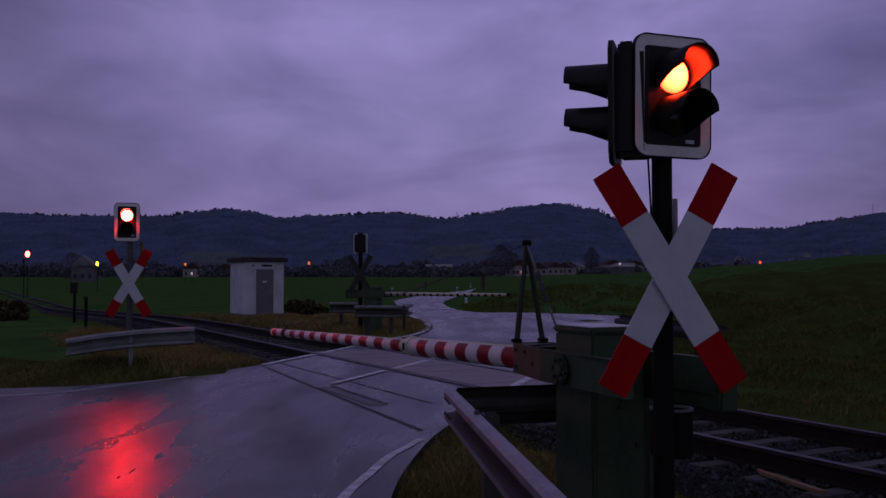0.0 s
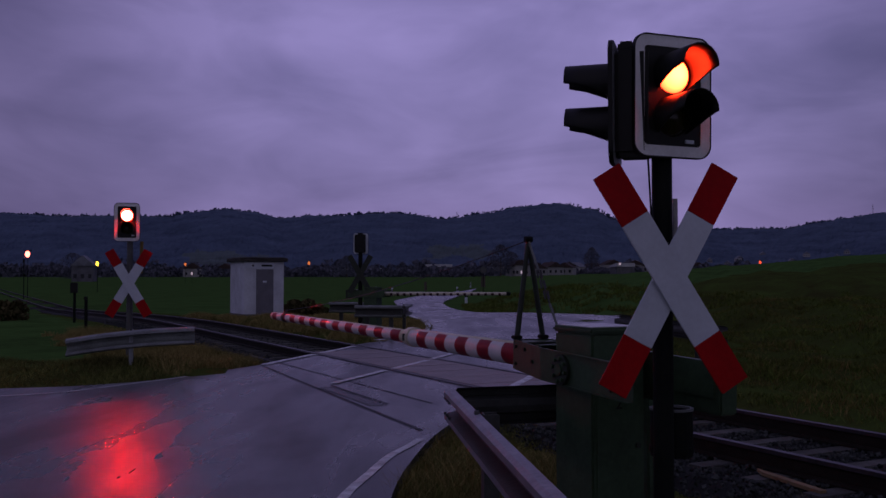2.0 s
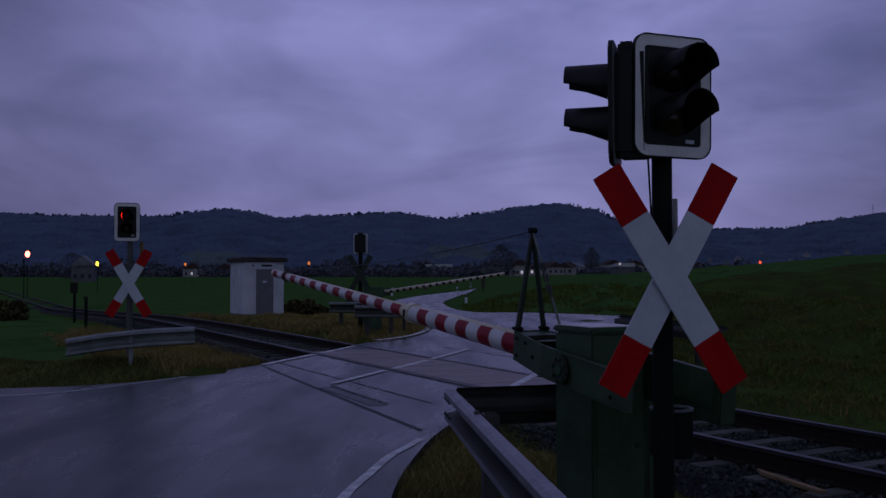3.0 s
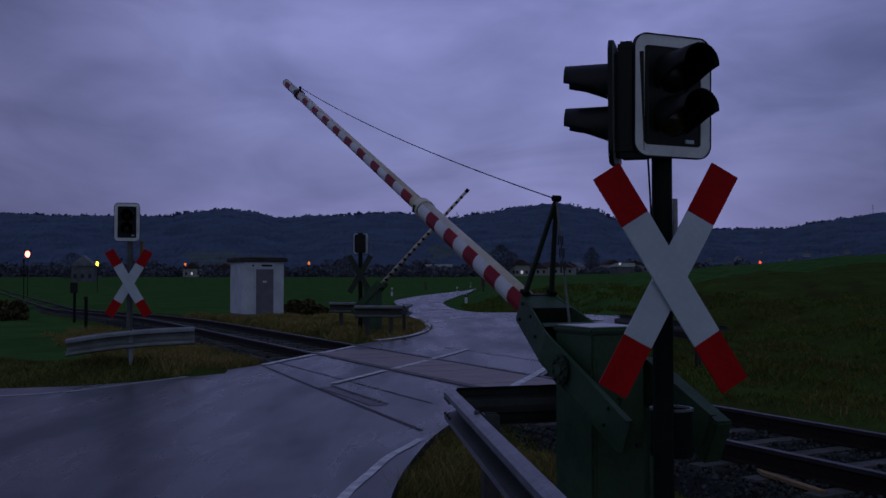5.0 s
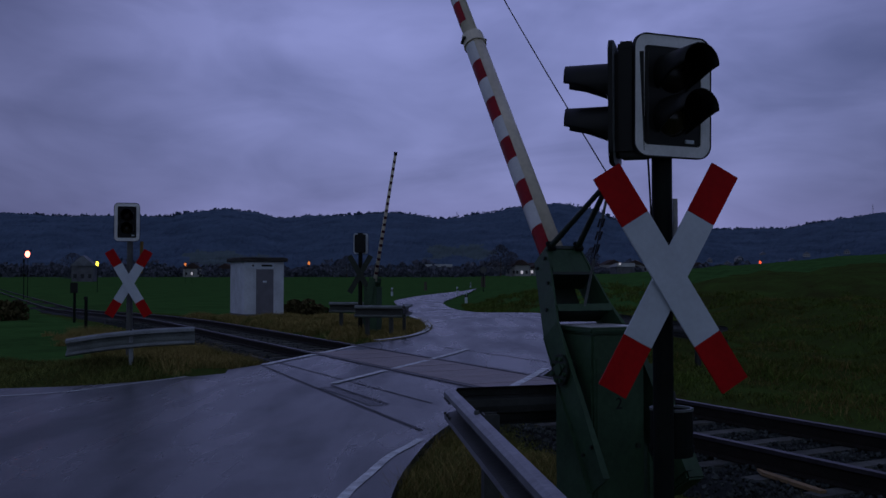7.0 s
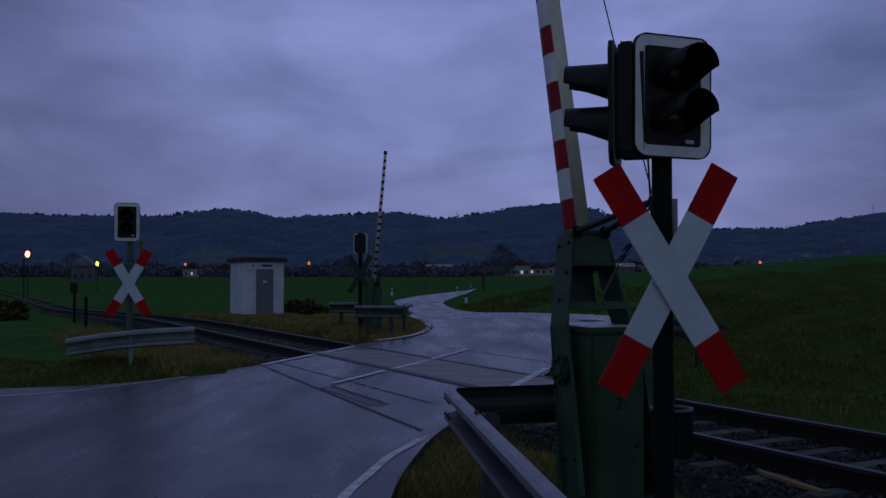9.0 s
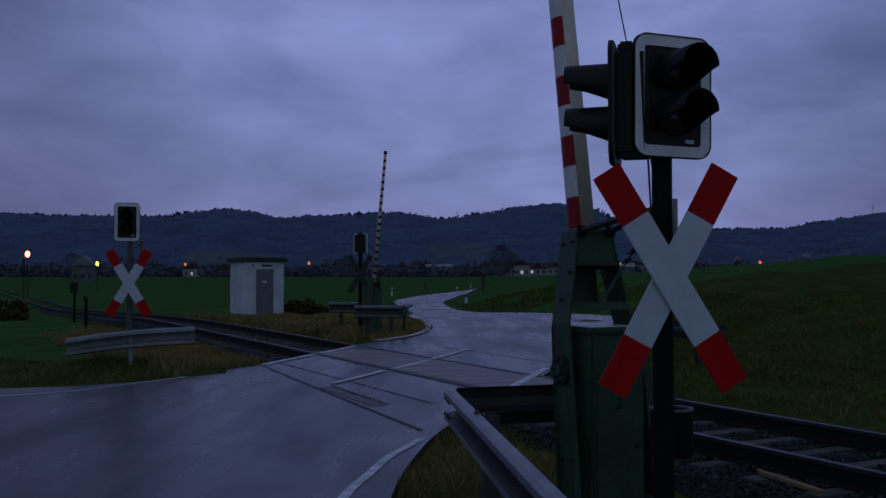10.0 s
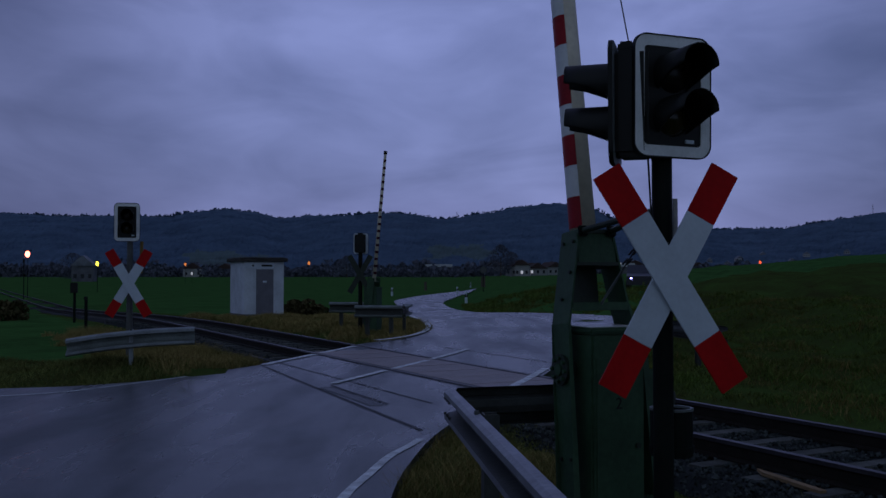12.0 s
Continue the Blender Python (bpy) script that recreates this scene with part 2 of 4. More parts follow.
# ---- mesh helpers ----
def part(name, bm, mat, parent=None, label="", smooth=False, at=None):
    me = bpy.data.meshes.new(name)
    bmesh.ops.recalc_face_normals(bm, faces=bm.faces)
    bm.to_mesh(me)
    bm.free()
    for m in (mat if isinstance(mat, (list, tuple)) else [mat]):
        me.materials.append(m)
    if smooth:
        me.shade_smooth()
    ob = new(name, me)
    if parent is not None:
        ob.parent = parent
    if at is not None:
        ob.matrix_basis = at
    if label:
        ob["label"] = label
    return ob


def thing(name, m, label, category, group="", kind=""):
    ob = new(name)
    ob.matrix_basis = m
    return tagged(ob, label, category, group, kind)


def box(bm, x0, x1, y0, y1, z0, z1, bevel=0.0, m=None):
    res = bmesh.ops.create_cube(bm, size=1)
    vs = res["verts"]
    mm = Matrix.Translation(((x0 + x1) / 2, (y0 + y1) / 2, (z0 + z1) / 2)) @ Matrix.Diagonal((x1 - x0, y1 - y0, z1 - z0, 1))
    bmesh.ops.transform(bm, matrix=(m @ mm) if m is not None else mm, verts=vs)
    if bevel:
        es = {e for v in vs for e in v.link_edges}
        bmesh.ops.bevel(bm, geom=list(es), offset=bevel, segments=2, affect="EDGES")
    return bm


def boxed(*a, **k):
    return box(bmesh.new(), *a, **k)


def rod(bm, p, q, r0, r1=None, n=12):
    p, q = Vector(p), Vector(q)
    d = q - p
    m = Matrix.Translation((p + q) / 2) @ d.to_track_quat("Z", "Y").to_matrix().to_4x4()
    bmesh.ops.create_cone(bm, cap_ends=True, segments=n, radius1=r0, radius2=r0 if r1 is None else r1, depth=d.length, matrix=m)
    return bm


def rodded(*a, **k):
    return rod(bmesh.new(), *a, **k)


def sheet(bm, outline, y0, y1, m=None):
    """A plate with the outline [(x, z)] between y0 and y1."""
    a = [bm.verts.new((x, y0, z)) for x, z in outline]
    b = [bm.verts.new((x, y1, z)) for x, z in outline]
    bm.faces.new(a)
    bm.faces.new(b[::-1])
    for i in range(len(a)):
        j = (i + 1) % len(a)
        bm.faces.new((a[i], b[i], b[j], a[j]))
    if m is not None:
        bmesh.ops.transform(bm, matrix=m, verts=a + b)
    return bm


def round_rect(w, h, r, n=6):
    pts = []
    for cx, cz, a0 in ((w / 2 - r, h / 2 - r, 0), (-w / 2 + r, h / 2 - r, 90), (-w / 2 + r, -h / 2 + r, 180), (w / 2 - r, -h / 2 + r, 270)):
        pts += [(cx + r * math.cos(radians(a0 + 90 * i / n)), cz + r * math.sin(radians(a0 + 90 * i / n))) for i in range(n + 1)]
    return pts


def ring_plate(outer, inner, y0, y1):
    """A flat frame between two outlines of equal length."""
    bm = bmesh.new()
    rows = [[bm.verts.new((x, y, z)) for x, z in o] for o in (outer, inner) for y in (y0, y1)]
    n = len(outer)
    for a, b in ((rows[0], rows[1]), (rows[1], rows[3]), (rows[3], rows[2]), (rows[2], rows[0])):
        for i in range(n):
            bm.faces.new((a[i], a[(i + 1) % n], b[(i + 1) % n], b[i]))
    return bm


def stuff(name, verts, faces, mat, label, category):
    me = bpy.data.meshes.new(name)
    me.from_pydata(verts, [], faces)
    me.materials.append(mat)
    return tagged(new(name, me), label, category, kind="stuff")


def smooth(t):
    t = min(1.0, max(0.0, t))
    return t * t * (3 - 2 * t)


def level(x, y):
    """Height of the land: flat at the crossing, sinking into the valley, with a rise beyond the track on one side."""
    q = max(0.0, x - 0.02 * y - 1)
    start = 26 - 17 * smooth((x - 4) / 6)
    rise = (1.0 * (1 - math.exp(-q / 4)) + 0.08 * q) * smooth((y - start) / 60) * (1 - 0.75 * smooth((y - 110) / 150))
    return -0.8 * smooth((y - 28) / 45) + rise + 2.2 * smooth((y - 150) / 350)


# the track: its direction, and its distance from the camera
TURN = radians(-27)
ALONG = Vector((math.sin(TURN), math.cos(TURN), 0))
ACROSS = Vector((math.cos(TURN), -math.sin(TURN), 0))
RAILS = (6.10, 7.60)
TRACK = 6.85


def on_track(a, p, z=0.0):
    return ALONG * a + ACROSS * p + Vector((0, 0, z))

# ---- land ----
def curve_through(pts, n=4):
    """A smooth line through plan points."""
    out = []
    for i in range(len(pts) - 1):
        p0, p1, p2, p3 = (Vector(pts[min(max(k, 0), len(pts) - 1)]) for k in (i - 1, i, i + 1, i + 2))
        for j in range(n):
            t = j / n
            out.append(tuple(0.5 * ((2 * p1) + (p2 - p0) * t + (2 * p0 - 5 * p1 + 4 * p2 - p3) * t * t + (3 * p1 - p0 - 3 * p2 + p3) * t ** 3)))
    return out + [tuple(pts[-1])]


def road_outline():
    left = [(-16, 10.2), (-9.5, 11.6), (-5.75, 12.51), (-4.74, 12.9), (-3.9, 13.75), (-3.38, 15.0), (-2.94, 16.1), (-2.49, 17.93), (-2.1, 19.5), (-1.7, 21.0), (-1.1, 22.4), (-0.55, 24.5), (-0.30, 27.5), (-0.53, 31.2), (-1.25, 37.5), (-1.8, 50), (-2.5, 62), (-3.9, 80), (-4.5, 93), (-2.9, 112), (1.3, 141), (4.6, 161)]
    right = [(5.4, 157), (4.9, 149), (2.6, 123), (0.95, 100), (0.05, 86), (0.26, 75), (1.43, 54), (2.26, 45.5), (3.6, 41.3), (5.1, 37.3), (6.1, 34.4), (6.9, 31.8)]
    back = [(6.3, 27.5), (4.3, 23.5), (2.55, 19.5), (1.75, 15.3), (0.95, 12.39), (0.40, 11.0), (0.22, 10.1), (0.0, 9.2), (-0.16, 8.33), (-0.31, 7.0), (-0.35, 5.8), (-0.4, 2.5), (-1.2, -7)]
    return curve_through(left) + curve_through(right) + curve_through(back) + [(-16, -7)]


ROAD = road_outline()


def on_road(x, y, grow=0.0):
    inside, j = False, len(ROAD) - 1
    for i, (ax, ay) in enumerate(ROAD):
        bx, by = ROAD[j]
        if (ay > y) != (by > y) and x < (bx - ax) * (y - ay) / (by - ay) + ax:
            inside = not inside
        j = i
    return inside


def across_of(x, y):
    return ACROSS.x * x + ACROSS.y * y


def lie(x, y):
    """Height of the open ground: the land with the track's bed, the lumpy bank and a small mound at the far signal."""
    p = across_of(x, y)
    z = level(x, y) - 0.10 - 0.22 * smooth(1 - (abs(p - TRACK) - 1.7) / 0.9)
    z += smooth((70 - math.hypot(x, y)) / 40) * 0.05 * noise.noise(Vector((x * 0.7, y * 0.7, 0)))
    if p > 9 and x > 1.5:
        lump = 0.46 * noise.noise(Vector((x * 0.30, y * 0.30, 3))) + 0.32 * noise.noise(Vector((x * 0.75, y * 0.75, 8))) + 0.07 * noise.noise(Vector((x * 2.0, y * 2.0, 5)))
        z += smooth((p - 9) / 3) * smooth((x - 1.5) / 4) * lump
    return z + 0.30 * math.exp(-((x + 4.8) / 1.5) ** 2 - ((y - 14.7) / 0.95) ** 2)


def build_ground():
    xs = np.concatenate([-np.geomspace(26, 1500, 26)[::-1], np.arange(-25, 0, 0.7), np.arange(0, 32, 0.4), np.geomspace(33, 1500, 30)])
    ys = np.concatenate([[-400, -150, -60, -25], np.arange(-10, 46, 0.5), np.geomspace(47, 2400, 60)])
    verts = [(x, y, lie(x, y)) for y in ys for x in xs]
    w = len(xs)
    faces = [(j * w + i, j * w + i + 1, (j + 1) * w + i + 1, (j + 1) * w + i) for j in range(len(ys) - 1) for i in range(w - 1)]
    me = bpy.data.meshes.new("ground")
    me.from_pydata(verts, [], faces)
    me.materials.append(EARTH)
    me.materials.append(BANK)
    for f in me.polygons:
        x, y, _ = f.center
        p = across_of(x, y)
        reach = 33 + 30 * smooth((x - 0.2 * y) / 3) + 7 * noise.noise(Vector((x * 0.25, y * 0.1, 2))) + 2 * noise.noise(Vector((x * 1.7, y * 0.7, 6)))
        if (p > 8.4 and x > 1.5 and y < reach) or (4.0 < p < 9.8 and y < 60) or (p < 4.5 and -9 < x < -2 and 12 < y < 16.5) or (-14 < x < -0.3 and 8.4 < p < 14 and y < 42) or (p < 5 and x > -0.6 and y < 12):
            f.material_index = 1
    me.shade_smooth()
    tagged(new("ground", me), "dark green damp meadow and verges under dusk", "ground", kind="structure")


def build_road():
    bm = bmesh.new()
    vs = [bm.verts.new((x, y, 0)) for x, y in ROAD]
    es = [bm.edges.new((vs[i], vs[(i + 1) % len(vs)])) for i in range(len(vs))]
    bmesh.ops.triangle_fill(bm, edges=es, use_beauty=True)
    for f in bm.faces:
        if f.normal.z < 0:
            f.normal_flip()
    rim = [e for e in bm.edges if len(e.link_faces) == 1]
    ext = bmesh.ops.extrude_edge_only(bm, edges=rim)
    low = {v for v in ext["geom"] if isinstance(v, bmesh.types.BMVert)}
    for v in bm.verts:
        v.co.z = level(v.co.x, v.co.y) - (0.3 if v in low else 0.0)
    road = part("road", bm, ASPHALT)
    tagged(road, "wet dark asphalt road with worn patches, crossing the track", "road", kind="structure")


def strip(pts, width, z=0.0125, mat=None, name="road_marking", label="", thick=0.004):
    """A band along plan points, laid on the road."""
    bm = bmesh.new()
    line = curve_through(pts, 6) if len(pts) > 2 else [tuple(Vector(pts[0]).lerp(Vector(pts[1]), k / 6)) for k in range(7)]
    prev = None
    for i, (x, y) in enumerate(line):
        a, b = Vector(line[max(i - 1, 0)]), Vector(line[min(i + 1, len(line) - 1)])
        d = (b - a).normalized()
        nrm = Vector((-d.y, d.x)) * width / 2 * (1 + 0.06 * math.sin(i * 2.3))
        h = level(x, y) + z
        row = [bm.verts.new((x + nrm.x, y + nrm.y, h)), bm.verts.new((x - nrm.x, y - nrm.y, h))]
        if prev:
            bm.faces.new((prev[0], prev[1], row[1], row[0]))
        prev = row
    ob = part(name, bm, mat or MARKING)
    return tagged(ob, label, "marking", kind="structure")


def build_markings():
    for pts in (((-1.48, 13.04), (-0.90, 14.82)), ((-0.78, 15.12), (-0.28, 16.6)), ((-0.20, 16.9), (0.12, 17.9), (0.47, 19.2))):
        strip(pts, 0.11, label="worn white centre dash on wet asphalt")
    strip([(-2.94, 15.8), (-2.66, 16.9), (-2.39, 17.9)], 0.14, label="white edge line before the rails")
    strip([(-2.3, 18.2), (-2.05, 19.2), (-1.83, 20.0)], 0.12, label="white edge line between the rails")
    strip([(-1.50, 21.6), (-0.92, 22.9), (-0.53, 24.9), (-0.42, 27.7), (-0.66, 31.6), (-1.36, 38.0)], 0.16, 0.03, label="white edge line round the verge")
    strip([(0.83, 12.4), (1.27, 13.9), (1.62, 15.2)], 0.12, label="white edge line beside the barrier")
    strip([(-0.72, 5.2), (-0.65, 6.39), (-0.55, 7.06), (-0.43, 7.8), (-0.30, 8.25), (-0.20, 8.62)], 0.075, 0.005, label="worn white edge line of the near bend")
    strip([(-6.5, 11.2), (-4.95, 11.95), (-4.3, 12.9), (-3.7, 14.0)], 0.07, 0.005, label="faded white edge line along the verge")
    strip([(-0.35, 30.5), (1.6, 33.5), (3.6, 34.5), (5.4, 33.0)], 0.10, 0.03, label="faded line at the side road")
    # tar joints and the repaired trench
    strip([(-2.95, 15.7), (-2.67, 15.03), (-1.5, 12.2), (-0.20, 9.1)], 0.055, 0.004, TAR, "tar_joint", "dark tar joint in the asphalt")
    strip([(-1.56, 12.65), (-1.14, 11.75), (-0.74, 10.85)], 0.17, 0.006, TRENCH, "trench_patch", "darker repaired trench in the asphalt")
    strip([(-1.50, 12.84), (-1.08, 11.92), (-0.62, 10.95)], 0.035, 0.009, TAR, "tar_joint", "thin dark tar joint in the asphalt")
    for p, start in ((4.9, 9.9), (9.0, 13.4)):
        strip([tuple(on_track(a, p)[:2]) for a in (start, 17.6)], 0.04, 0.004, TAR, "tar_joint", "thin tar joint along the track")


def rail_mesh(offset, lo, hi, head):
    prof = [(-0.036, 0.012), (0.036, 0.012), (0.036, -0.022), (-0.036, -0.022)] if head else [(-0.03, -0.022), (0.03, -0.022), (0.012, -0.04), (0.012, -0.125), (0.07, -0.142), (0.07, -0.155), (-0.07, -0.155), (-0.07, -0.142), (-0.012, -0.125), (-0.012, -0.04)]
    bm, prev = bmesh.new(), None
    a = lo
    while a <= hi + 0.01:
        base = on_track(a, offset)
        base.z = level(base.x, base.y)
        row = [bm.verts.new(base + ACROSS * s + Vector((0, 0, z))) for s, z in prof]
        if prev:
            for i in range(len(row)):
                j = (i + 1) % len(row)
                bm.faces.new((prev[i], prev[j], row[j], row[i]))
        else:
            bm.faces.new(row[::-1])
        prev = row
        a += 2.0 if a < 40 else 6.0
    bm.faces.new(prev)
    return bm


def build_track():
    track = thing("railway_track", pose(0, 0, 0), "single railway track with rusty rails on grey sleepers", "track", kind="structure")
    for p in RAILS:
        r = part("rail", rail_mesh(p, -16, 190, False), RAIL_STEEL, track)
        part("rail_head", rail_mesh(p, -16, 190, True), RAIL_HEAD, r, "worn shiny running surface")
    bm = boxed(-1.2, 1.2, -0.105, 0.105, -0.13, 0, 0.02)
    first = part("sleeper", bm, SLEEPER, track)
    for k, a in enumerate(list(np.arange(-11.6, 9.7, 0.62)) + list(np.arange(18.0, 52, 0.62))):
        c = on_track(a, TRACK)
        ob = first if k == 0 else new("sleeper", first.data)
        ob.parent = track
        ob.matrix_basis = pose(c.x, c.y, level(c.x, c.y) - 0.158, random.uniform(-1, 1), 0, 27 + random.uniform(-0.8, 0.8))
    # the ballast bed below the sleepers, a low ridge along the track
    bm, prev = bmesh.new(), None
    for a in np.arange(-16, 120, 2.0):
        row = []
        for s, z in ((-1.75, -0.42), (-1.4, -0.18), (0, -0.185), (1.45, -0.18), (2.1, -0.42)):
            b = on_track(a, TRACK + s)
            row.append(bm.verts.new((b.x, b.y, level(b.x, b.y) + z)))
        if prev:
            for i in range(4):
                bm.faces.new((prev[i], prev[i + 1], row[i + 1], row[i]))
        prev = row
    tagged(part("ballast_bed", bm, BALLAST_BED), "grey-brown ballast bed under the track", "ballast", kind="structure")
    rnd = random.Random(5)
    verts, faces = [], []
    for k in range(34000):
        a = rnd.uniform(-9, 9.6) if k < 28000 else rnd.uniform(17.9, 40)
        s = rnd.uniform(-1.72, 2.0)
        step = ((a + 11.6) if a < 12 else (a - 18.0)) / 0.62 % 1.0
        if abs(s) < 1.25 and min(step, 1 - step) < 0.20:
            continue
        c = on_track(a, TRACK + s)
        z = level(c.x, c.y) - 0.166 - max(0, abs(s) - 1.45) * 0.36 + rnd.uniform(-0.01, 0.015)
        r = rnd.uniform(0.014, 0.032)
        q = Euler([rnd.uniform(0, 6) for _ in range(3)]).to_matrix()
        i = len(verts)
        for v in ((1, 0, 0), (-1, 0, 0), (0, 1, 0), (0, -1, 0), (0, 0, 0.75), (0, 0, -0.75)):
            w = q @ Vector(v) * r * rnd.uniform(0.7, 1.2)
            verts.append((c.x + w.x, c.y + w.y, z + w.z))
        for t in ((0, 2, 4), (2, 1, 4), (1, 3, 4), (3, 0, 4), (2, 0, 5), (1, 2, 5), (3, 1, 5), (0, 3, 5)):
            faces.append(tuple(i + j for j in t))
    stuff("ballast", verts, faces, STONE, "coarse dark grey ballast stones between the sleepers", "ballast")
    # panels and grooves of the crossing
    floor = thing("crossing_deck", pose(0, 0, 0), "brownish panels between the rails of the crossing", "crossing deck", kind="structure")
    bm = boxed(-0.66, 0.66, -0.445, 0.445, -0.05, 0.008, 0.006)
    first = part("panel", bm, PANEL, floor)
    for k in range(9):
        c = on_track(10.0 + 0.9 * k, TRACK)
        ob = first if k == 0 else new("panel", first.data)
        ob.parent = floor
        ob.matrix_basis = pose(c.x, c.y, random.uniform(-0.002, 0.002), 0, 0, 27)
    for p in (RAILS[0] + 0.07, RAILS[1] - 0.07, RAILS[0] - 0.06, RAILS[1] + 0.06):
        strip([tuple(on_track(a, p)[:2]) for a in (9.6, 18.0)], 0.05, 0.005, TAR, "flange_groove", "dark groove beside the rail")


build_ground()
build_road()
build_markings()
build_track()


# ---- hills, fields and the far town ----
RIDGE = [(-0.62, 0.062), (-0.46, 0.066), (-0.37, 0.0635), (-0.285, 0.063), (-0.265, 0.067), (-0.225, 0.0705), (-0.20, 0.068), (-0.167, 0.061), (-0.13, 0.064), (-0.055, 0.0665), (0.003, 0.061), (0.045, 0.067), (0.08, 0.0725), (0.12, 0.0755), (0.155, 0.0705), (0.18, 0.060), (0.23, 0.052), (0.283, 0.050), (0.356, 0.051), (0.39, 0.0575), (0.42, 0.062), (0.461, 0.0665), (0.62, 0.072)]


def ridge_at(u):
    for (a, h0), (b, h1) in zip(RIDGE, RIDGE[1:]):
        if a <= u <= b:
            return h0 + (h1 - h0) * smooth((u - a) / (b - a)) - 0.0032
    return 0.06


def build_hills():
    us = np.linspace(-0.75, 0.75, 760)
    rows = 64
    verts, faces = [], []
    rnd = random.Random(3)
    for j in range(rows):
        t = j / (rows - 1)
        y = 1000 + 1500 * t
        for u in us:
            top = ridge_at(u) * 2500
            z = 1.0 + top * smooth(t) ** 0.9 + 10 * noise.noise(Vector((u * 14, t * 5, 1))) * t * (1 - t) * 4
            if t > 0.12:
                z += rnd.uniform(-0.8, 1.2) + 3.5 * noise.noise(Vector((u * 130, t * 34, 7))) + 2.0 * noise.noise(Vector((u * 330, t * 80, 2)))
            if t > 0.97:
                z += rnd.uniform(-2.0, 5.0)
            verts.append((u * y, y, z))
    n = len(us)
    for j in range(rows - 1):
        for i in range(n - 1):
            faces.append((j * n + i, j * n + i + 1, (j + 1) * n + i + 1, (j + 1) * n + i))
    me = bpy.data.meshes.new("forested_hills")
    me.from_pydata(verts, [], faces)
    me.materials.append(HAZE_FOREST)
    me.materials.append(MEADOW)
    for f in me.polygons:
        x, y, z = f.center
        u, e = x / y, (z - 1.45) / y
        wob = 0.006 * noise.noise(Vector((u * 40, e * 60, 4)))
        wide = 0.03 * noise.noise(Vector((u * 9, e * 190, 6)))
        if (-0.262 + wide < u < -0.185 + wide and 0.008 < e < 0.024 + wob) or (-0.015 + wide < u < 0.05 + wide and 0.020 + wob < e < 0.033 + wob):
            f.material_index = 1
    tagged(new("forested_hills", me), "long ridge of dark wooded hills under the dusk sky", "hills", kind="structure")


def leaf_clumps(name, spots, mat, label, leaves=70, seed=1, size=0.5, category="trees", kind=True):
    """Crowns of many small leaf faces with gaps; a spot is x, y, z, width, height."""
    rnd = random.Random(seed)
    verts, faces = [], []
    for x, y, z, w, h in spots:
        for _ in range(leaves):
            a, r, k = rnd.uniform(0, 6.283), rnd.random() ** 0.5, rnd.random()
            swell = math.sin(math.pi * min(1, 0.18 + 0.8 * k)) ** 0.6
            c = Vector((x + math.cos(a) * r * w / 2 * swell, y + math.sin(a) * r * w / 2 * swell, z + k * h))
            s = size * rnd.uniform(0.5, 1.3)
            q = Euler([rnd.uniform(0, 6) for _ in range(3)]).to_matrix()
            i = len(verts)
            for v in ((-1, -0.5, 0), (1, -0.6, 0), (0.4, 0.8, 0.3), (-0.7, 0.6, -0.2)):
                verts.append(tuple(c + q @ Vector(v) * s))
            faces.append((i, i + 1, i + 2, i + 3))
    return stuff(name, verts, faces, mat, label, category)


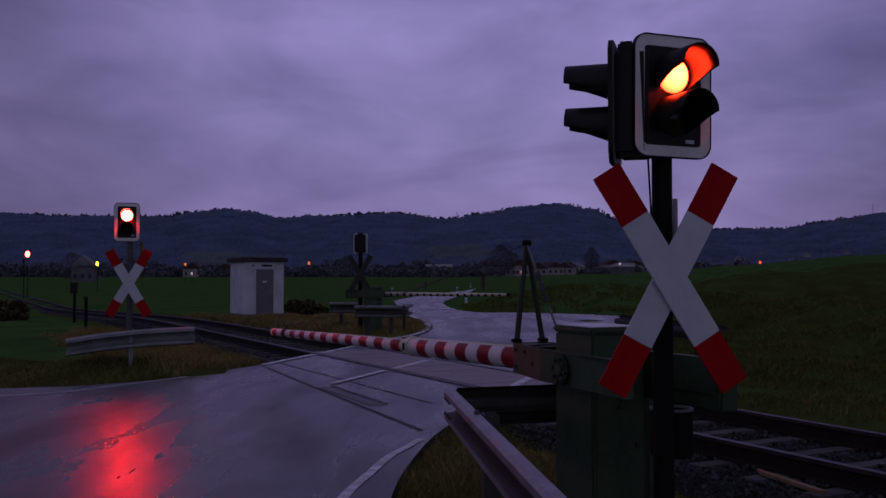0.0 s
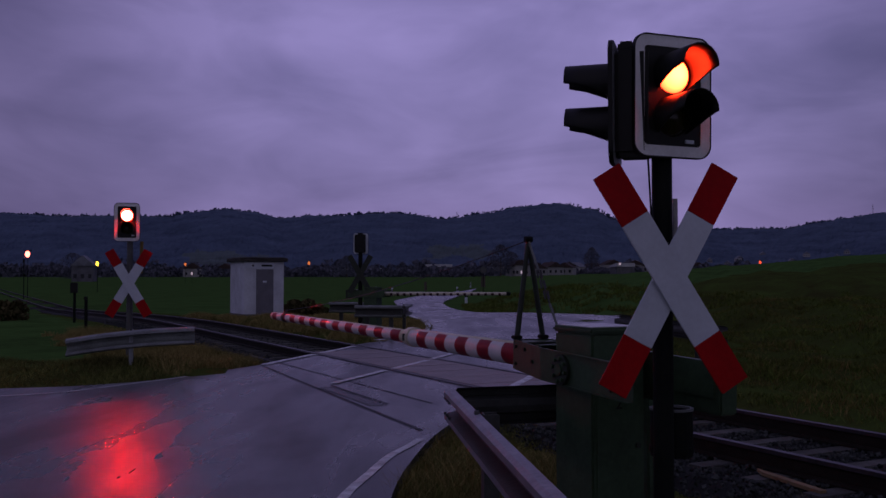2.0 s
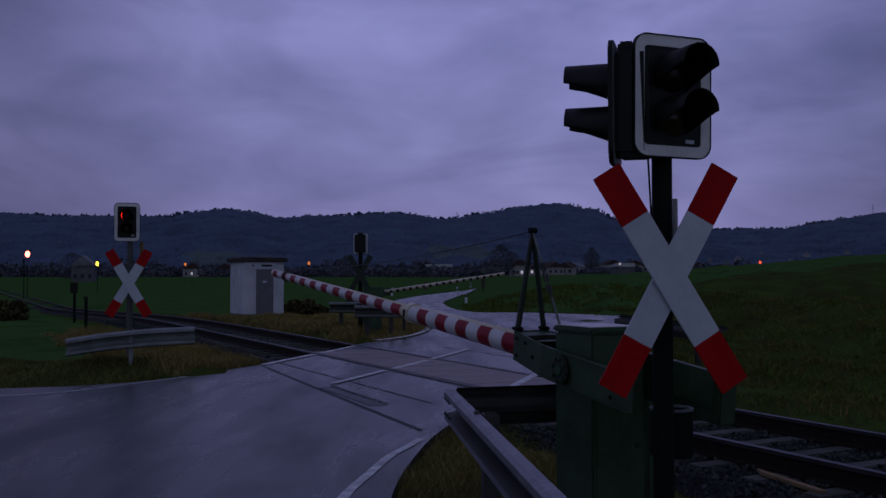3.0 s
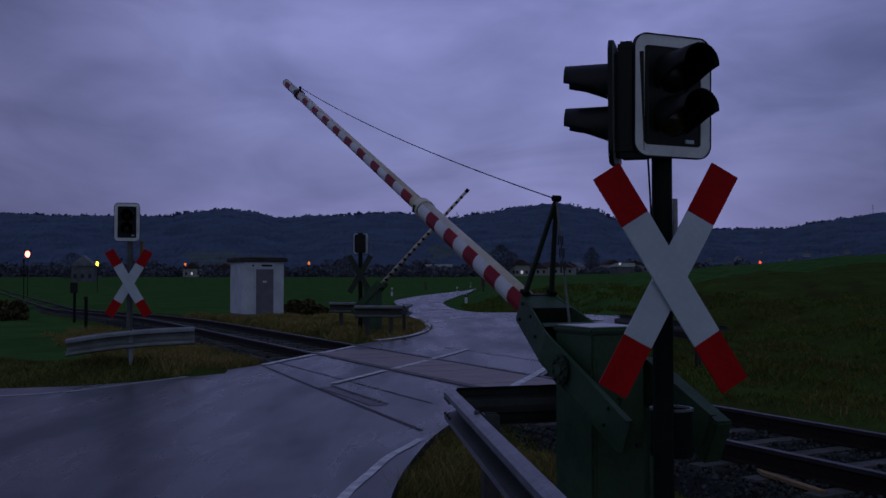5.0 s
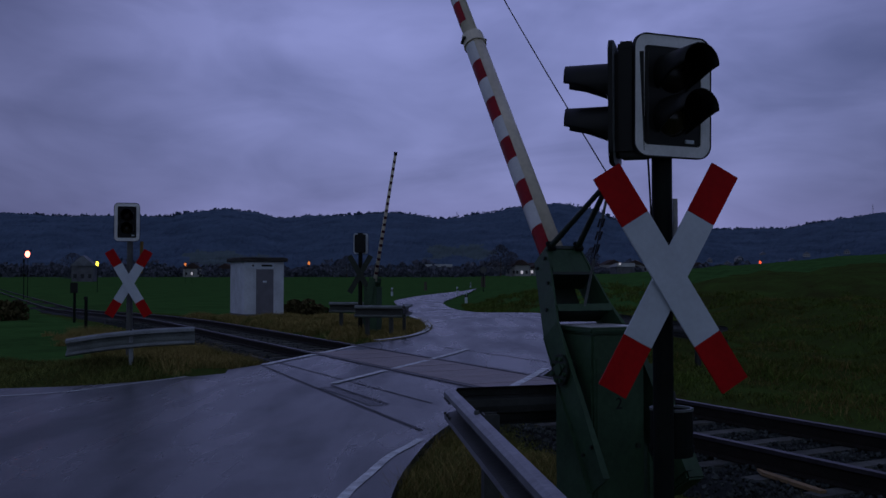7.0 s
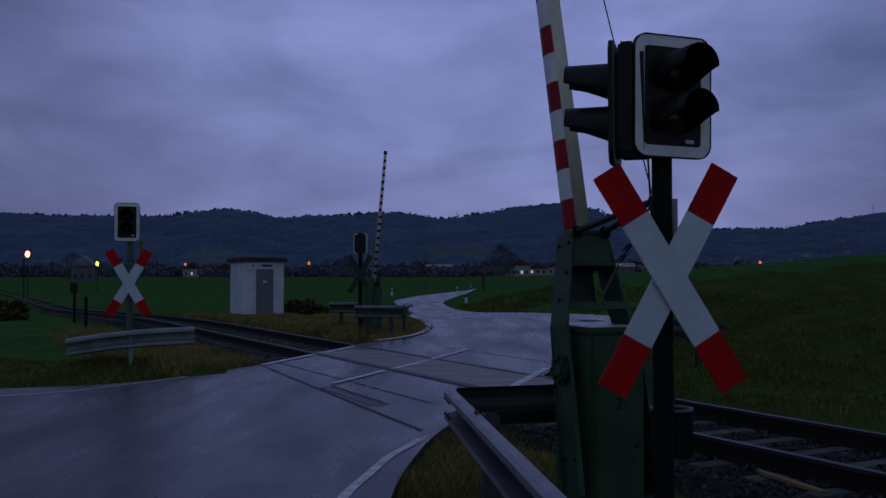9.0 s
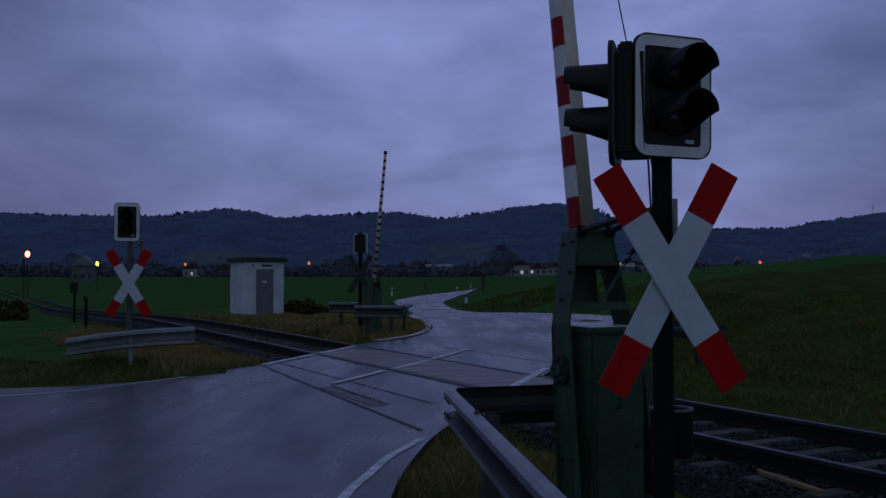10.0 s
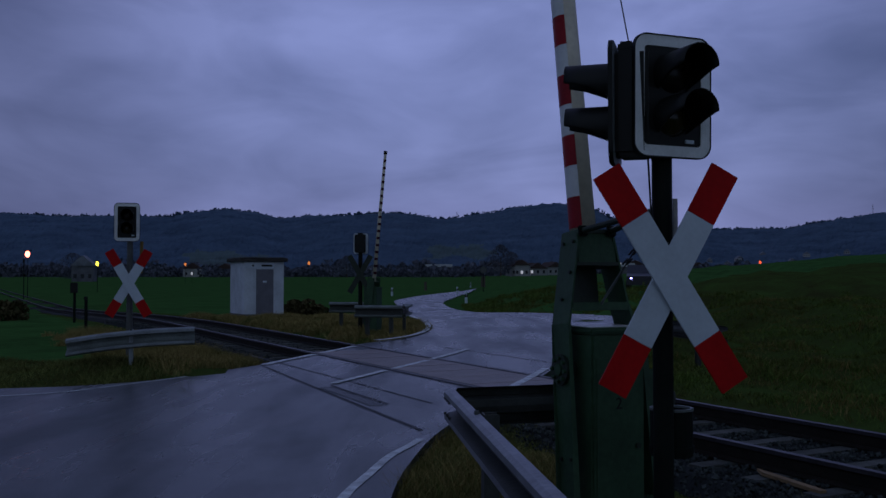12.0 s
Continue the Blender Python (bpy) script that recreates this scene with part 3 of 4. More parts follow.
def build_far_trees():
    rnd = random.Random(8)
    spots = []
    for k in range(260):
        u = rnd.uniform(-0.55, 0.30)
        y = rnd.uniform(450, 560)
        h = rnd.uniform(3.0, 6.5) * (1.0 if u < 0.05 else 0.55)
        spots.append((u * y, y, level(u * y, y) - 0.4, rnd.uniform(5, 11), h))
    leaf_clumps("far_hedge", spots, HAZE_LEAF, "dark hedges and scrub along the far edge of the fields", 90, 4, 0.8)
    spots = []
    for k in range(300):
        u = rnd.uniform(-0.6, 0.6)
        y = rnd.uniform(600, 950)
        h = rnd.uniform(6, 13)
        spots.append((u * y, y, 0.0, rnd.uniform(8, 22), h))
    leaf_clumps("far_trees", spots, HAZE_LEAF, "dark trees among the houses of the far town", 80, 9, 1.5)
    spots = []
    for k in range(1300):
        u = rnd.uniform(-0.52, 0.52)
        spots.append((u * 2480, 2480 + rnd.uniform(-60, 10), ridge_at(u) * 2500 - 3, rnd.uniform(8, 15), rnd.uniform(5, 13)))
    leaf_clumps("ridge_trees", spots, HAZE_FOREST, "uneven line of tree tops along the wooded ridge", 9, 17, 3.2)
    # two taller groups on the meadow side
    for px, y, w, h in ((0.060, 420, 13, 14), (0.071, 430, 11, 11), (-0.10, 430, 10, 10), (-0.385, 300, 12, 9), (0.155, 500, 9, 14)):
        x = px * y
        tree = thing("tree", pose(x, y, level(x, y) - 0.3), "bare dark roadside tree far across the meadow", "tree", "far trees")
        part("trunk", rodded((0, 0, 0), (0, 0, h * 0.6), 0.03 * h, 0.012 * h, 7), WOOD, tree)
        verts, faces = [], []
        r2 = random.Random(int(y + h))
        for _ in range(1500):
            a, r, k = r2.uniform(0, 6.283), r2.random() ** 0.5, r2.random()
            sw = math.sin(math.pi * min(1, 0.15 + 0.8 * k))
            c = Vector((math.cos(a) * r * w / 2 * sw, math.sin(a) * r * w / 2 * sw, h * (0.12 + 0.88 * k)))
            s = 0.02 * h * r2.uniform(0.5, 1.4)
            q = Euler([r2.uniform(0, 6) for _ in range(3)]).to_matrix()
            i = len(verts)
            verts += [tuple(c + q @ Vector(v) * s) for v in ((-1, -0.5, 0), (1, -0.6, 0), (0.4, 0.8, 0.3), (-0.7, 0.6, -0.2))]
            faces.append((i, i + 1, i + 2, i + 3))
        me = bpy.data.meshes.new("crown")
        me.from_pydata(verts, [], faces)
        me.materials.append(HAZE_LEAF)
        crown = new("crown", me)
        crown.parent = tree


def build_house(x, y, w, d, h, roof_h, rz, label, lit=0, roof_mat=None, wall_mat=None):
    ob = thing("house", pose(x, y, level(x, y) if y < 700 else 0.5, 0, 0, rz), label, "house", "far houses")
    part("wall", boxed(-w / 2, w / 2, -d / 2, d / 2, -1, h), wall_mat or HOUSE_WALL, ob)
    bm = bmesh.new()
    sheet(bm, [(-w / 2 - 0.4, h), (w / 2 + 0.4, h), (0, h + roof_h)], -d / 2 - 0.4, d / 2 + 0.4)
    part("roof", bm, roof_mat or HOUSE_ROOF, ob)
    for k in range(3):
        for s in range(max(1, int(h // 2.8))):
            wx = -w / 2 + w * (k + 0.5) / 3
            m = WHITE_LIGHT if lit and (k + s) % 3 == lit - 1 else WINDOW
            part("window", boxed(wx - 0.5, wx + 0.5, -d / 2 - 0.05, -d / 2 + 0.02, 0.9 + 2.7 * s, 2.2 + 2.7 * s), m, ob)
    return ob


def build_town():
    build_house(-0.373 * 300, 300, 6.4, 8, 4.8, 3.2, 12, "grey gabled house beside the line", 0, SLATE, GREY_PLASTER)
    rows = [(0.076, 430, 7, 8, 4.0, 3.0, 15, 0), (0.083, 415, 6, 8, 4.5, 2.5, -10, 2), (0.097, 425, 8, 8, 3.0, 2.5, 5, 1),
            (0.112, 440, 9, 8, 3.5, 2.4, 30, 0), (0.128, 450, 8, 8, 3.2, 2.4, -20, 0), (-0.26, 480, 9, 8, 4.0, 3.0, 10, 0), (-0.225, 500, 10, 8, 4, 3, 0, 0), (0.175, 560, 12, 9, 5, 3, 12, 0),
            (0.20, 600, 12, 9, 5, 3, -12, 0), (-0.48, 420, 10, 9, 4, 3, 8, 0)]
    for u, y, w, d, h, r, rz, lit in rows:
        build_house(u * y, y, w, d, h, r, rz, "pale gabled house with lit windows in the far town" if lit else "pale gabled house with a dark roof in the far town", lit)
    rnd = random.Random(12)
    for k in range(16):
        u, y = rnd.uniform(0.05, 0.27), rnd.uniform(455, 640)
        build_house(u * y, y, rnd.uniform(6, 11), 8, rnd.uniform(3, 5), rnd.uniform(2, 3.5), rnd.uniform(-40, 40), "small pale house among trees in the far town", 0, rnd.choice((SLATE, HOUSE_ROOF)))
    for k in range(9):
        u, y = rnd.uniform(0.27, 0.46), rnd.uniform(1250, 1500)
        t = (y - 1000) / 1500
        z = 1.0 + ridge_at(u) * 2500 * smooth(t) ** 0.9
        ob = build_house(u * y, y, rnd.uniform(6, 10), 8, 3.5, 3.5, rnd.uniform(-30, 30), "small pale house on the wooded slope", 0, SLATE)
        ob.location.z = z
    # long low halls with pale roofs
    for u, y, w, h, z in ((-0.006, 575, 16, 8.2, 0.6), (-0.085, 590, 30, 6.0, 0.5), (0.186, 440, 8, 7.2, 0.4), (0.25, 600, 26, 5, 0.0), (0.36, 650, 34, 6, 2.0), (-0.15, 600, 36, 4, 0.0)):
        x = u * y
        hall = thing("hall", pose(x, y, z, 0, 0, 6), "long low commercial hall with a pale roof", "hall", "far halls")
        part("wall", boxed(-w / 2, w / 2, -6, 6, -1, h - 1.6), GREY_PLASTER, hall)
        bm = bmesh.new()
        sheet(bm, [(-6.4, h - 1.6), (6.4, h - 1.6), (6.4, h - 1.3), (-6.4, h)], -w / 2 - 0.3, w / 2 + 0.3, pose(0, 0, 0, 0, 0, 90))
        part("roof", bm, HALL_ROOF, hall)
    # lattice masts on the ridge
    for u, y, h in ((0.0145, 2450, 26), (0.448, 2450, 36)):
        mast = thing("mast", pose(u * y, y, ridge_at(u) * 2500 - 6), "thin lattice mast on the wooded ridge", "mast", "masts")
        part("pole", rodded((0, 0, 0), (0, 0, h), 0.8, 0.3, 6), POST, mast)
        for k in (0.7, 0.85):
            part("cross_bar", boxed(-2.5, 2.5, -0.4, 0.4, h * k, h * k + 0.6), POST, mast)


def street_lamp(u, y, z, r, mat, label):
    x = u * y
    g = level(x, y)
    ob = thing("street_lamp", pose(x, y, g), label, "street lamp", "far street lamps")
    part("pole", rodded((0, 0, 0), (0, 0, z - g), 0.04, 0.03, 8), POST, ob)
    bm = bmesh.new()
    bmesh.ops.create_uvsphere(bm, u_segments=12, v_segments=8, radius=r, matrix=Matrix.Translation((0, -0.1, z - g)) @ Matrix.Diagonal((0.8, 0.8, 1.2, 1)))
    part("light", bm, mat, ob, "glowing lamp")
    part("hood", boxed(-r, r, -0.1 - r, r, z - g + r * 1.05, z - g + r * 1.4), POST, ob)


build_hills()
build_far_trees()
build_town()
for row in ((-0.432, 100, 3.8, 0.30, ORANGE_LIGHT, "street lamp glowing orange-white beside the line"), (-0.3595, 140, 3.35, 0.30, YELLOW_LIGHT, "street lamp glowing yellow before a pale house"),
            (-0.268, 260, 4.8, 0.38, DIM_ORANGE, "dim orange street lamp in the far town"), (-0.2612, 255, 2.3, 0.35, WHITE_LIGHT, "dim white lamp in the far town"), (-0.1395, 300, 5.7, 0.5, DIM_ORANGE, "dim orange street lamp behind the shed"),
            (0.330, 420, 7.6, 0.7, RED_LIGHT, "small red light in the far town"), (0.184, 430, 7.2, 0.55, WHITE_LIGHT, "white lamp on a far hall")):
    street_lamp(*row)


# ---- light signals with crosses ----
def visor_mesh():
    bm = bmesh.new()
    n = 32
    rings = []
    for r_add in (0.0, -0.006):
        for step in range(4):
            row = []
            for i in range(n + 1):
                a = radians(-42 + 264 * i / n)
                low = max(0.0, -math.sin(a))
                reach = (0.235 if low <= 0.02 else max(0.012, 0.20 * (1 - low / 0.66))) * step / 3
                r = 0.107 + r_add - 0.010 * reach / 0.235
                row.append(bm.verts.new((r * math.cos(a), -reach, r * math.sin(a) + 0.008 * reach / 0.235)))
            rings.append(row)
    for base in (0, 4):
        for s in range(3):
            for i in range(n):
                bm.faces.new((rings[base + s][i], rings[base + s][i + 1], rings[base + s + 1][i + 1], rings[base + s + 1][i]))
    for i in range(n):
        bm.faces.new((rings[3][i], rings[3][i + 1], rings[7][i + 1], rings[7][i]))
    return bm


def signal_head(owner, m, lamp_mat, w=0.43, h=0.59):
    """A board with a white rim, a housing, and two hooded lenses; it looks along its -y. Returns the red lamp and its pose."""
    part("board", sheet(bmesh.new(), round_rect(w - 0.05, h - 0.05, 0.05), -0.004, 0.006), BLACK, owner, "black background board", at=m)
    part("white_rim", ring_plate(round_rect(w - 0.012, h - 0.012, 0.066), round_rect(w - 0.115, h - 0.115, 0.02), -0.009, -0.0045), RIM, owner, "white reflective rim", at=m)
    part("edge_strip", ring_plate(round_rect(w, h, 0.07), round_rect(w - 0.012, h - 0.012, 0.066), -0.012, 0.010), BLACK, owner, at=m)
    part("housing", boxed(-w / 2 + 0.07, w / 2 - 0.07, 0.008, 0.17, -0.255, 0.255, 0.02), BLACK, owner, at=m)
    part("cap", boxed(-0.07, 0.07, 0.02, 0.10, 0.256, 0.305, 0.012), BLACK, owner, at=m)
    part("plate_label", boxed(0.07, 0.115, -0.0135, -0.0045, -0.222, -0.205), WHITE, owner, at=m)
    for z in (0.105, -0.105):
        part("visor", visor_mesh(), BLACK, owner, "black lamp hood", True, m @ pose(0, -0.004, z))
    bm = bmesh.new()
    bmesh.ops.create_uvsphere(bm, u_segments=24, v_segments=14, radius=0.1)
    part("lens", bm, LENS_DARK, owner, "unlit dark lens", True, m @ pose(0, 0.042, -0.105))
    bm = bmesh.new()
    bmesh.ops.create_uvsphere(bm, u_segments=24, v_segments=14, radius=0.1)
    place = m @ pose(0, 0.042, 0.105)
    return part("lamp", bm, lamp_mat, owner, "red signal lamp", True, place), place


def cross_arms(owner, m, back=False, k_size=1.0):
    """Two crossed boards with red ends."""
    for k, a in enumerate((-59.6, 59.6)):
        q = m @ pose(0, -0.022 * (1 - k), 0) @ pose(0, 0, 0, 0, -a, 0)
        s1, s2, s3, s4 = (v * k_size for v in (0.335, 0.0758, 0.1325, 0.4685))
        face = GREEN_DARK if back else WHITE
        arm = part("cross_arm", boxed(-s1, s1, -0.006, 0.006, -s2, s2, 0.002), face, owner, at=q)
        for s in (-1, 1):
            red = part("red_end", boxed(-s3, s3, -0.006, 0.006, -s2, s2, 0.002), GREEN_DARK if back else RED, arm, "" if back else "red end panel")
            red.matrix_basis = pose(s * s4, 0, 0)
        part("stiffener", boxed(-s1 * 1.77, s1 * 1.77, 0.007, 0.014, -s2 * 0.9, s2 * 0.9), POST, arm)


LAMPS = []


def near_signal():
    ob = thing("crossing_signal", pose(1.064, 4.66, -0.15), "near light signal with two hooded heads and a red-white cross", "light signal", "crossing signals")
    z0 = 0.15
    part("post", rodded((0, 0, -0.1), (0, 0, 2.45), 0.049, n=20), POST, ob, smooth=False)
    for z in (1.72,):
        part("clamp", boxed(-0.075, 0.075, -0.085, 0.06, z - 0.02, z + 0.02, 0.006), POST, ob)
    head = pose(0.034, -0.075, 2.312 + z0, 0, 0.6, 20)
    lamp, place = signal_head(ob, head, LAMP_NEAR)
    LAMPS.append((lamp, place))
    side = pose(-0.219, 0.035, 2.285 + z0, 0, 1.5, -106)
    signal_head(ob, side, LENS_DARK)
    part("back_rim", ring_plate(round_rect(0.42, 0.578, 0.066), round_rect(0.27, 0.43, 0.02), 0.0065, 0.0105), GALV_PALE, ob, "pale grey back of the rim", at=side)
    part("bracket", boxed(-0.22, 0.02, -0.03, 0.05, 2.03 + z0, 2.07 + z0), POST, ob)
    cross_arms(ob, pose(0.0086, -0.10, 1.4377 + z0, 0, -1.74, 9.6), k_size=0.993)
    part("conduit", rodded((0.068, 0.02, 1.55 + z0), (0.068, 0.02, 1.83 + z0), 0.014, 0.012, 10), LID, ob, "pale grey conduit stub")
    # bell housing on a bracket behind the post
    circle = [(0.105 * math.cos(radians(15 * i)), 0.105 * math.sin(radians(15 * i))) for i in range(24)]
    inner = [(x * 0.88, z * 0.88) for x, z in circle]
    place = pose(0.078, 0.165, 0.56 + z0, -90, 0, 0)
    drum = part("bell_housing", ring_plate(circle, inner, -0.225, 0.0), POST, ob, "dark round bell housing", at=place)
    part("bell_floor", sheet(bmesh.new(), inner, -0.03, -0.01), POST, drum)
    part("rim", ring_plate([(x * 1.03, z * 1.03) for x, z in circle], inner, -0.237, -0.2255), GALV_MID, drum, "pale worn rim")
    part("base_ring", ring_plate([(x * 1.05, z * 1.05) for x, z in circle], circle, -0.05, -0.02), POST, drum)
    part("bell_bracket", boxed(-0.03, 0.05, 0.03, 0.09, 0.63 + z0, 0.67 + z0), POST, ob)
    part("wire", rodded((-0.055, -0.02, 1.7 + z0), (-0.075, -0.03, 2.06 + z0), 0.005, n=6), BLACK, ob)


def left_signal():
    ob = thing("crossing_signal", pose(-5.05, 15.5, -0.15), "far light signal over a red-white cross behind the guard rail", "light signal", "crossing signals")
    z0 = 0.15
    part("post", rodded((0, 0, -0.1), (0, 0, 2.5), 0.049, n=14), POST_GREY, ob)
    lamp, place = signal_head(ob, pose(-0.02, -0.1, 2.325 + z0, 0, 0, 16), LAMP_FAR, 0.40, 0.62)
    LAMPS.append((lamp, place))
    cross_arms(ob, pose(0.01, -0.08, 1.345 + z0, 0, 0, 10))
    part("conduit", rodded((0.16, 0.06, 1.50 + z0), (0.17, 0.06, 2.02 + z0), 0.028, n=10), YELLOW, ob, "dull yellow conduit pipe")


def back_signal():
    ob = thing("crossing_signal", pose(-2.32, 27.0, -0.15), "light signal and cross seen from the dark back", "light signal", "crossing signals")
    z0 = 0.15
    part("post", rodded((0, 0, -0.1), (0, 0, 2.55), 0.06, n=14), POST, ob)
    signal_head(ob, pose(0, 0.1, 2.38 + z0, 0, 0, 172), LENS_DARK)
    part("back_rim", ring_plate(round_rect(0.42, 0.58, 0.066), round_rect(0.27, 0.50, 0.02), -0.006, 0.0), WHITE, ob, "pale back of the rim", at=pose(0, 0.085, 2.38 + z0, 0, 0, -8))
    cross_arms(ob, pose(0, -0.08, 1.52 + z0, 0, 0, -8), True)


near_signal()
left_signal()
back_signal()


# ---- barriers ----
def swept(pts, r, n=6):
    """One bent round bar along points in the plane y = 0."""
    bm, prev = bmesh.new(), None
    for p in pts:
        row = [bm.verts.new(p + Vector((0, r * math.cos(6.2832 * i / n), r * math.sin(6.2832 * i / n)))) for i in range(n)]
        if prev:
            for i in range(n):
                bm.faces.new((prev[i], prev[(i + 1) % n], row[(i + 1) % n], row[i]))
        prev = row
    return bm


def tube(r0, r1, x0, x1, n=20):
    return rodded((x0, 0, 0), (x1, 0, 0), r0, r1, n)


def foil(r0, r1, x0, x1, lo=-60, hi=146):
    """A band of foil wrapped round the road side of the boom; the far side of the tube stays bare."""
    bm = bmesh.new()
    n = 14
    rows = []
    for x, r in ((x0, r0), (x1, r1)):
        angles = [radians(lo + (hi - lo) * i / n) for i in range(n + 1)]
        rows.append([bm.verts.new((x, (r + 0.003) * math.sin(a), -(r + 0.003) * math.cos(a))) for a in angles])
    for i in range(n):
        bm.faces.new((rows[0][i], rows[0][i + 1], rows[1][i + 1], rows[1][i]))
    return bm


def yoke_plate(arm, quads, s):
    """One side of the yoke: a bent plate with a lip along its outer edges, narrow at the boom."""
    bm = bmesh.new()
    for k, ((xa, ya), (xb, yb)) in enumerate(zip(quads, quads[1:])):
        v = [bm.verts.new(p) for p in ((xa, s * ya, -0.09), (xb, s * yb, -0.09), (xb, s * yb, 0.10), (xa, s * ya, 0.10))]
        w = [bm.verts.new((p.co.x, p.co.y - s * 0.012, p.co.z)) for p in v]
        bm.faces.new(v)
        bm.faces.new(w[::-1])
        for i in range(4):
            bm.faces.new((v[i], v[(i + 1) % 4], w[(i + 1) % 4], w[i]))
        if k:
            for z in (-0.09, 0.10):
                lip = [bm.verts.new((x, s * y, z)) for x, y in ((xa, ya), (xb, yb), (xb, yb + 0.028), (xa, ya + (0.004 if k == 1 else 0.028)))]
                low = [bm.verts.new(p.co - Vector((0, 0, 0.006 * (1 if z > 0 else -1)))) for p in lip]
                bm.faces.new(lip)
                bm.faces.new(low[::-1])
                for i in range(4):
                    bm.faces.new((lip[i], lip[(i + 1) % 4], low[(i + 1) % 4], low[i]))
    bmesh.ops.remove_doubles(bm, verts=bm.verts, dist=0.0002)
    plate = part("yoke_plate", bm, GREEN, arm)

    def side_at(x):
        for (xa, ya), (xb, yb) in zip(quads, quads[1:]):
            if xb <= x <= xa:
                return ya + (yb - ya) * (x - xa) / (xb - xa)
        return quads[-1][1]
    spots = [(0.73, 0.06), (0.73, -0.05), (0.55, 0.06), (0.40, 0.0), (-0.5, 0.05), (-0.5, -0.05)]
    for x, z in spots:
        y = side_at(x)
        part("bolt", rodded((x, s * y, z), (x, s * (y + 0.014), z), 0.011, n=6), GREEN_DARK, plate)
    # bolted flange on the pivot
    y = side_at(0.0)
    flange = part("pivot_flange", rodded((0, s * y, 0), (0, s * (y + 0.022), 0), 0.088, n=24), GREEN_DARK, plate)
    part("hub", rodded((0, s * (y + 0.022), 0), (0, s * (y + 0.034), 0), 0.035, n=14), GREEN, flange)
    for k in range(8):
        a = radians(45 * k + 10)
        c = (0.066 * math.cos(a), 0.066 * math.sin(a))
        part("bolt", rodded((c[0], s * (y + 0.022), c[1]), (c[0], s * (y + 0.038), c[1]), 0.012, n=6), GREEN, flange)
    return plate


def near_barrier():
    arm = thing("barrier", pose(0.866, 5.568, 0.922, 0, 0, 114), "red-white striped barrier boom on a green counterweight yoke", "barrier", "barriers")
    droop = pose(0, 0, 0.020, 0, 1.55, 0)
    inner = part("boom", tube(0.0775, 0.072, 0.80, 2.76), WHITE_ARM, arm, "aged cream inner boom tube", True, droop)
    outer = part("boom_tip", tube(0.056, 0.046, 2.70, 7.50), WHITE_ARM, arm, "thinner cream outer boom tube", True, droop)
    part("end_cap", tube(0.047, 0.043, 7.50, 7.53), POST, arm, at=droop)
    part("collar", tube(0.084, 0.080, 2.70, 2.80), WHITE_ARM, arm, "flanged joint of the boom", at=droop)
    for y in (-0.085, 0.085):
        part("bolt", rodded((2.75, y, -0.03), (2.75, y, 0.03), 0.012, n=8), GALV_DARK, arm, at=droop)
    for k in range(5):
        x = 0.815 + 0.375 * k
        r = 0.0775 - 0.0011 * k
        part("red_band", foil(r, r - 0.0006, x, x + 0.185), RED_ARM, inner, smooth=True)
        part("white_band", foil(r - 0.0006, r - 0.0011, x + 0.186, x + 0.374), WHITE_FOIL, inner, smooth=True)
    for k in range(11):
        x = 2.93 + 0.425 * k
        r = 0.056 - 0.010 * (x - 2.7) / 4.8
        part("red_band", foil(r, r - 0.0004, x, x + 0.21), RED_ARM, outer, smooth=True)
        if k < 10:
            part("white_band", foil(r - 0.0004, r - 0.0009, x + 0.211, x + 0.424), WHITE_FOIL, outer, smooth=True)
    part("cable_clamp", tube(0.062, 0.062, 6.83, 6.90), GALV_DARK, arm, at=droop)
    part("cable_lug", boxed(6.84, 6.89, -0.01, 0.01, 0.05, 0.10), GALV_DARK, arm, at=droop)
    # yoke: two plates that widen round the cabinet
    yoke_plate(arm, [(0.80, 0.092), (0.26, 0.200), (-0.70, 0.215)], 1)
    yoke_plate(arm, [(0.80, 0.140), (0.36, 0.215), (0.06, 0.290), (-0.70, 0.300)], -1)
    part("front_plate", boxed(0.775, 0.797, -0.128, 0.080, 0.045, 0.10), GREEN_DARK, arm)
    part("cross_tie", boxed(0.585, 0.605, -0.165, 0.120, -0.06, 0.10), GREEN_DARK, arm)
    part("cross_tie", boxed(0.35, 0.372, -0.200, 0.170, -0.06, 0.10), GREEN_DARK, arm)
    part("tie_flange", boxed(0.325, 0.372, -0.200, 0.170, 0.101, 0.107), GREEN, arm, "paler green top flange")
    part("cover_plate", boxed(0.606, 0.774, -0.150, 0.105, 0.086, 0.094), GREEN, arm)
    part("floor_web", boxed(0.37, 0.775, -0.125, 0.085, -0.088, -0.08), GREEN_DARK, arm)
    part("counterweight", boxed(-0.74, -0.02, -0.42, -0.303, -0.18, 0.075, 0.012), GREEN, arm, "heavy green counterweight")
    # strut of the stay cable
    apex = (0.80, -0.01, 0.745)
    for y in (0.075, -0.12):
        part("strut", rodded((0.785, y, 0.10), apex, 0.019, 0.015, 10), GREEN_DARK, arm)
        part("strut_foot", boxed(0.755, 0.815, y - 0.028, y + 0.028, 0.101, 0.125, 0.005), POST, arm)
    part("strut_head", rodded((0.80, -0.035, 0.75), (0.80, 0.015, 0.75), 0.02, n=10), POST, arm)
    low = Vector((0.36, -0.02, 0.10))
    pts = []
    for k in range(13):
        t = k / 12
        pts.append(Vector(apex).lerp(Vector((6.87, 0, -0.078)), t) - Vector((0, 0, 0.28 * t * (1 - t))))
    part("stay_cable", swept(pts, 0.004), CABLE, arm, "thin sagging stay cable")
    part("back_stay", rodded(apex, Vector(apex).lerp(low, 0.30), 0.008, n=6), GALV_MID, arm, "pale upper stay rod")
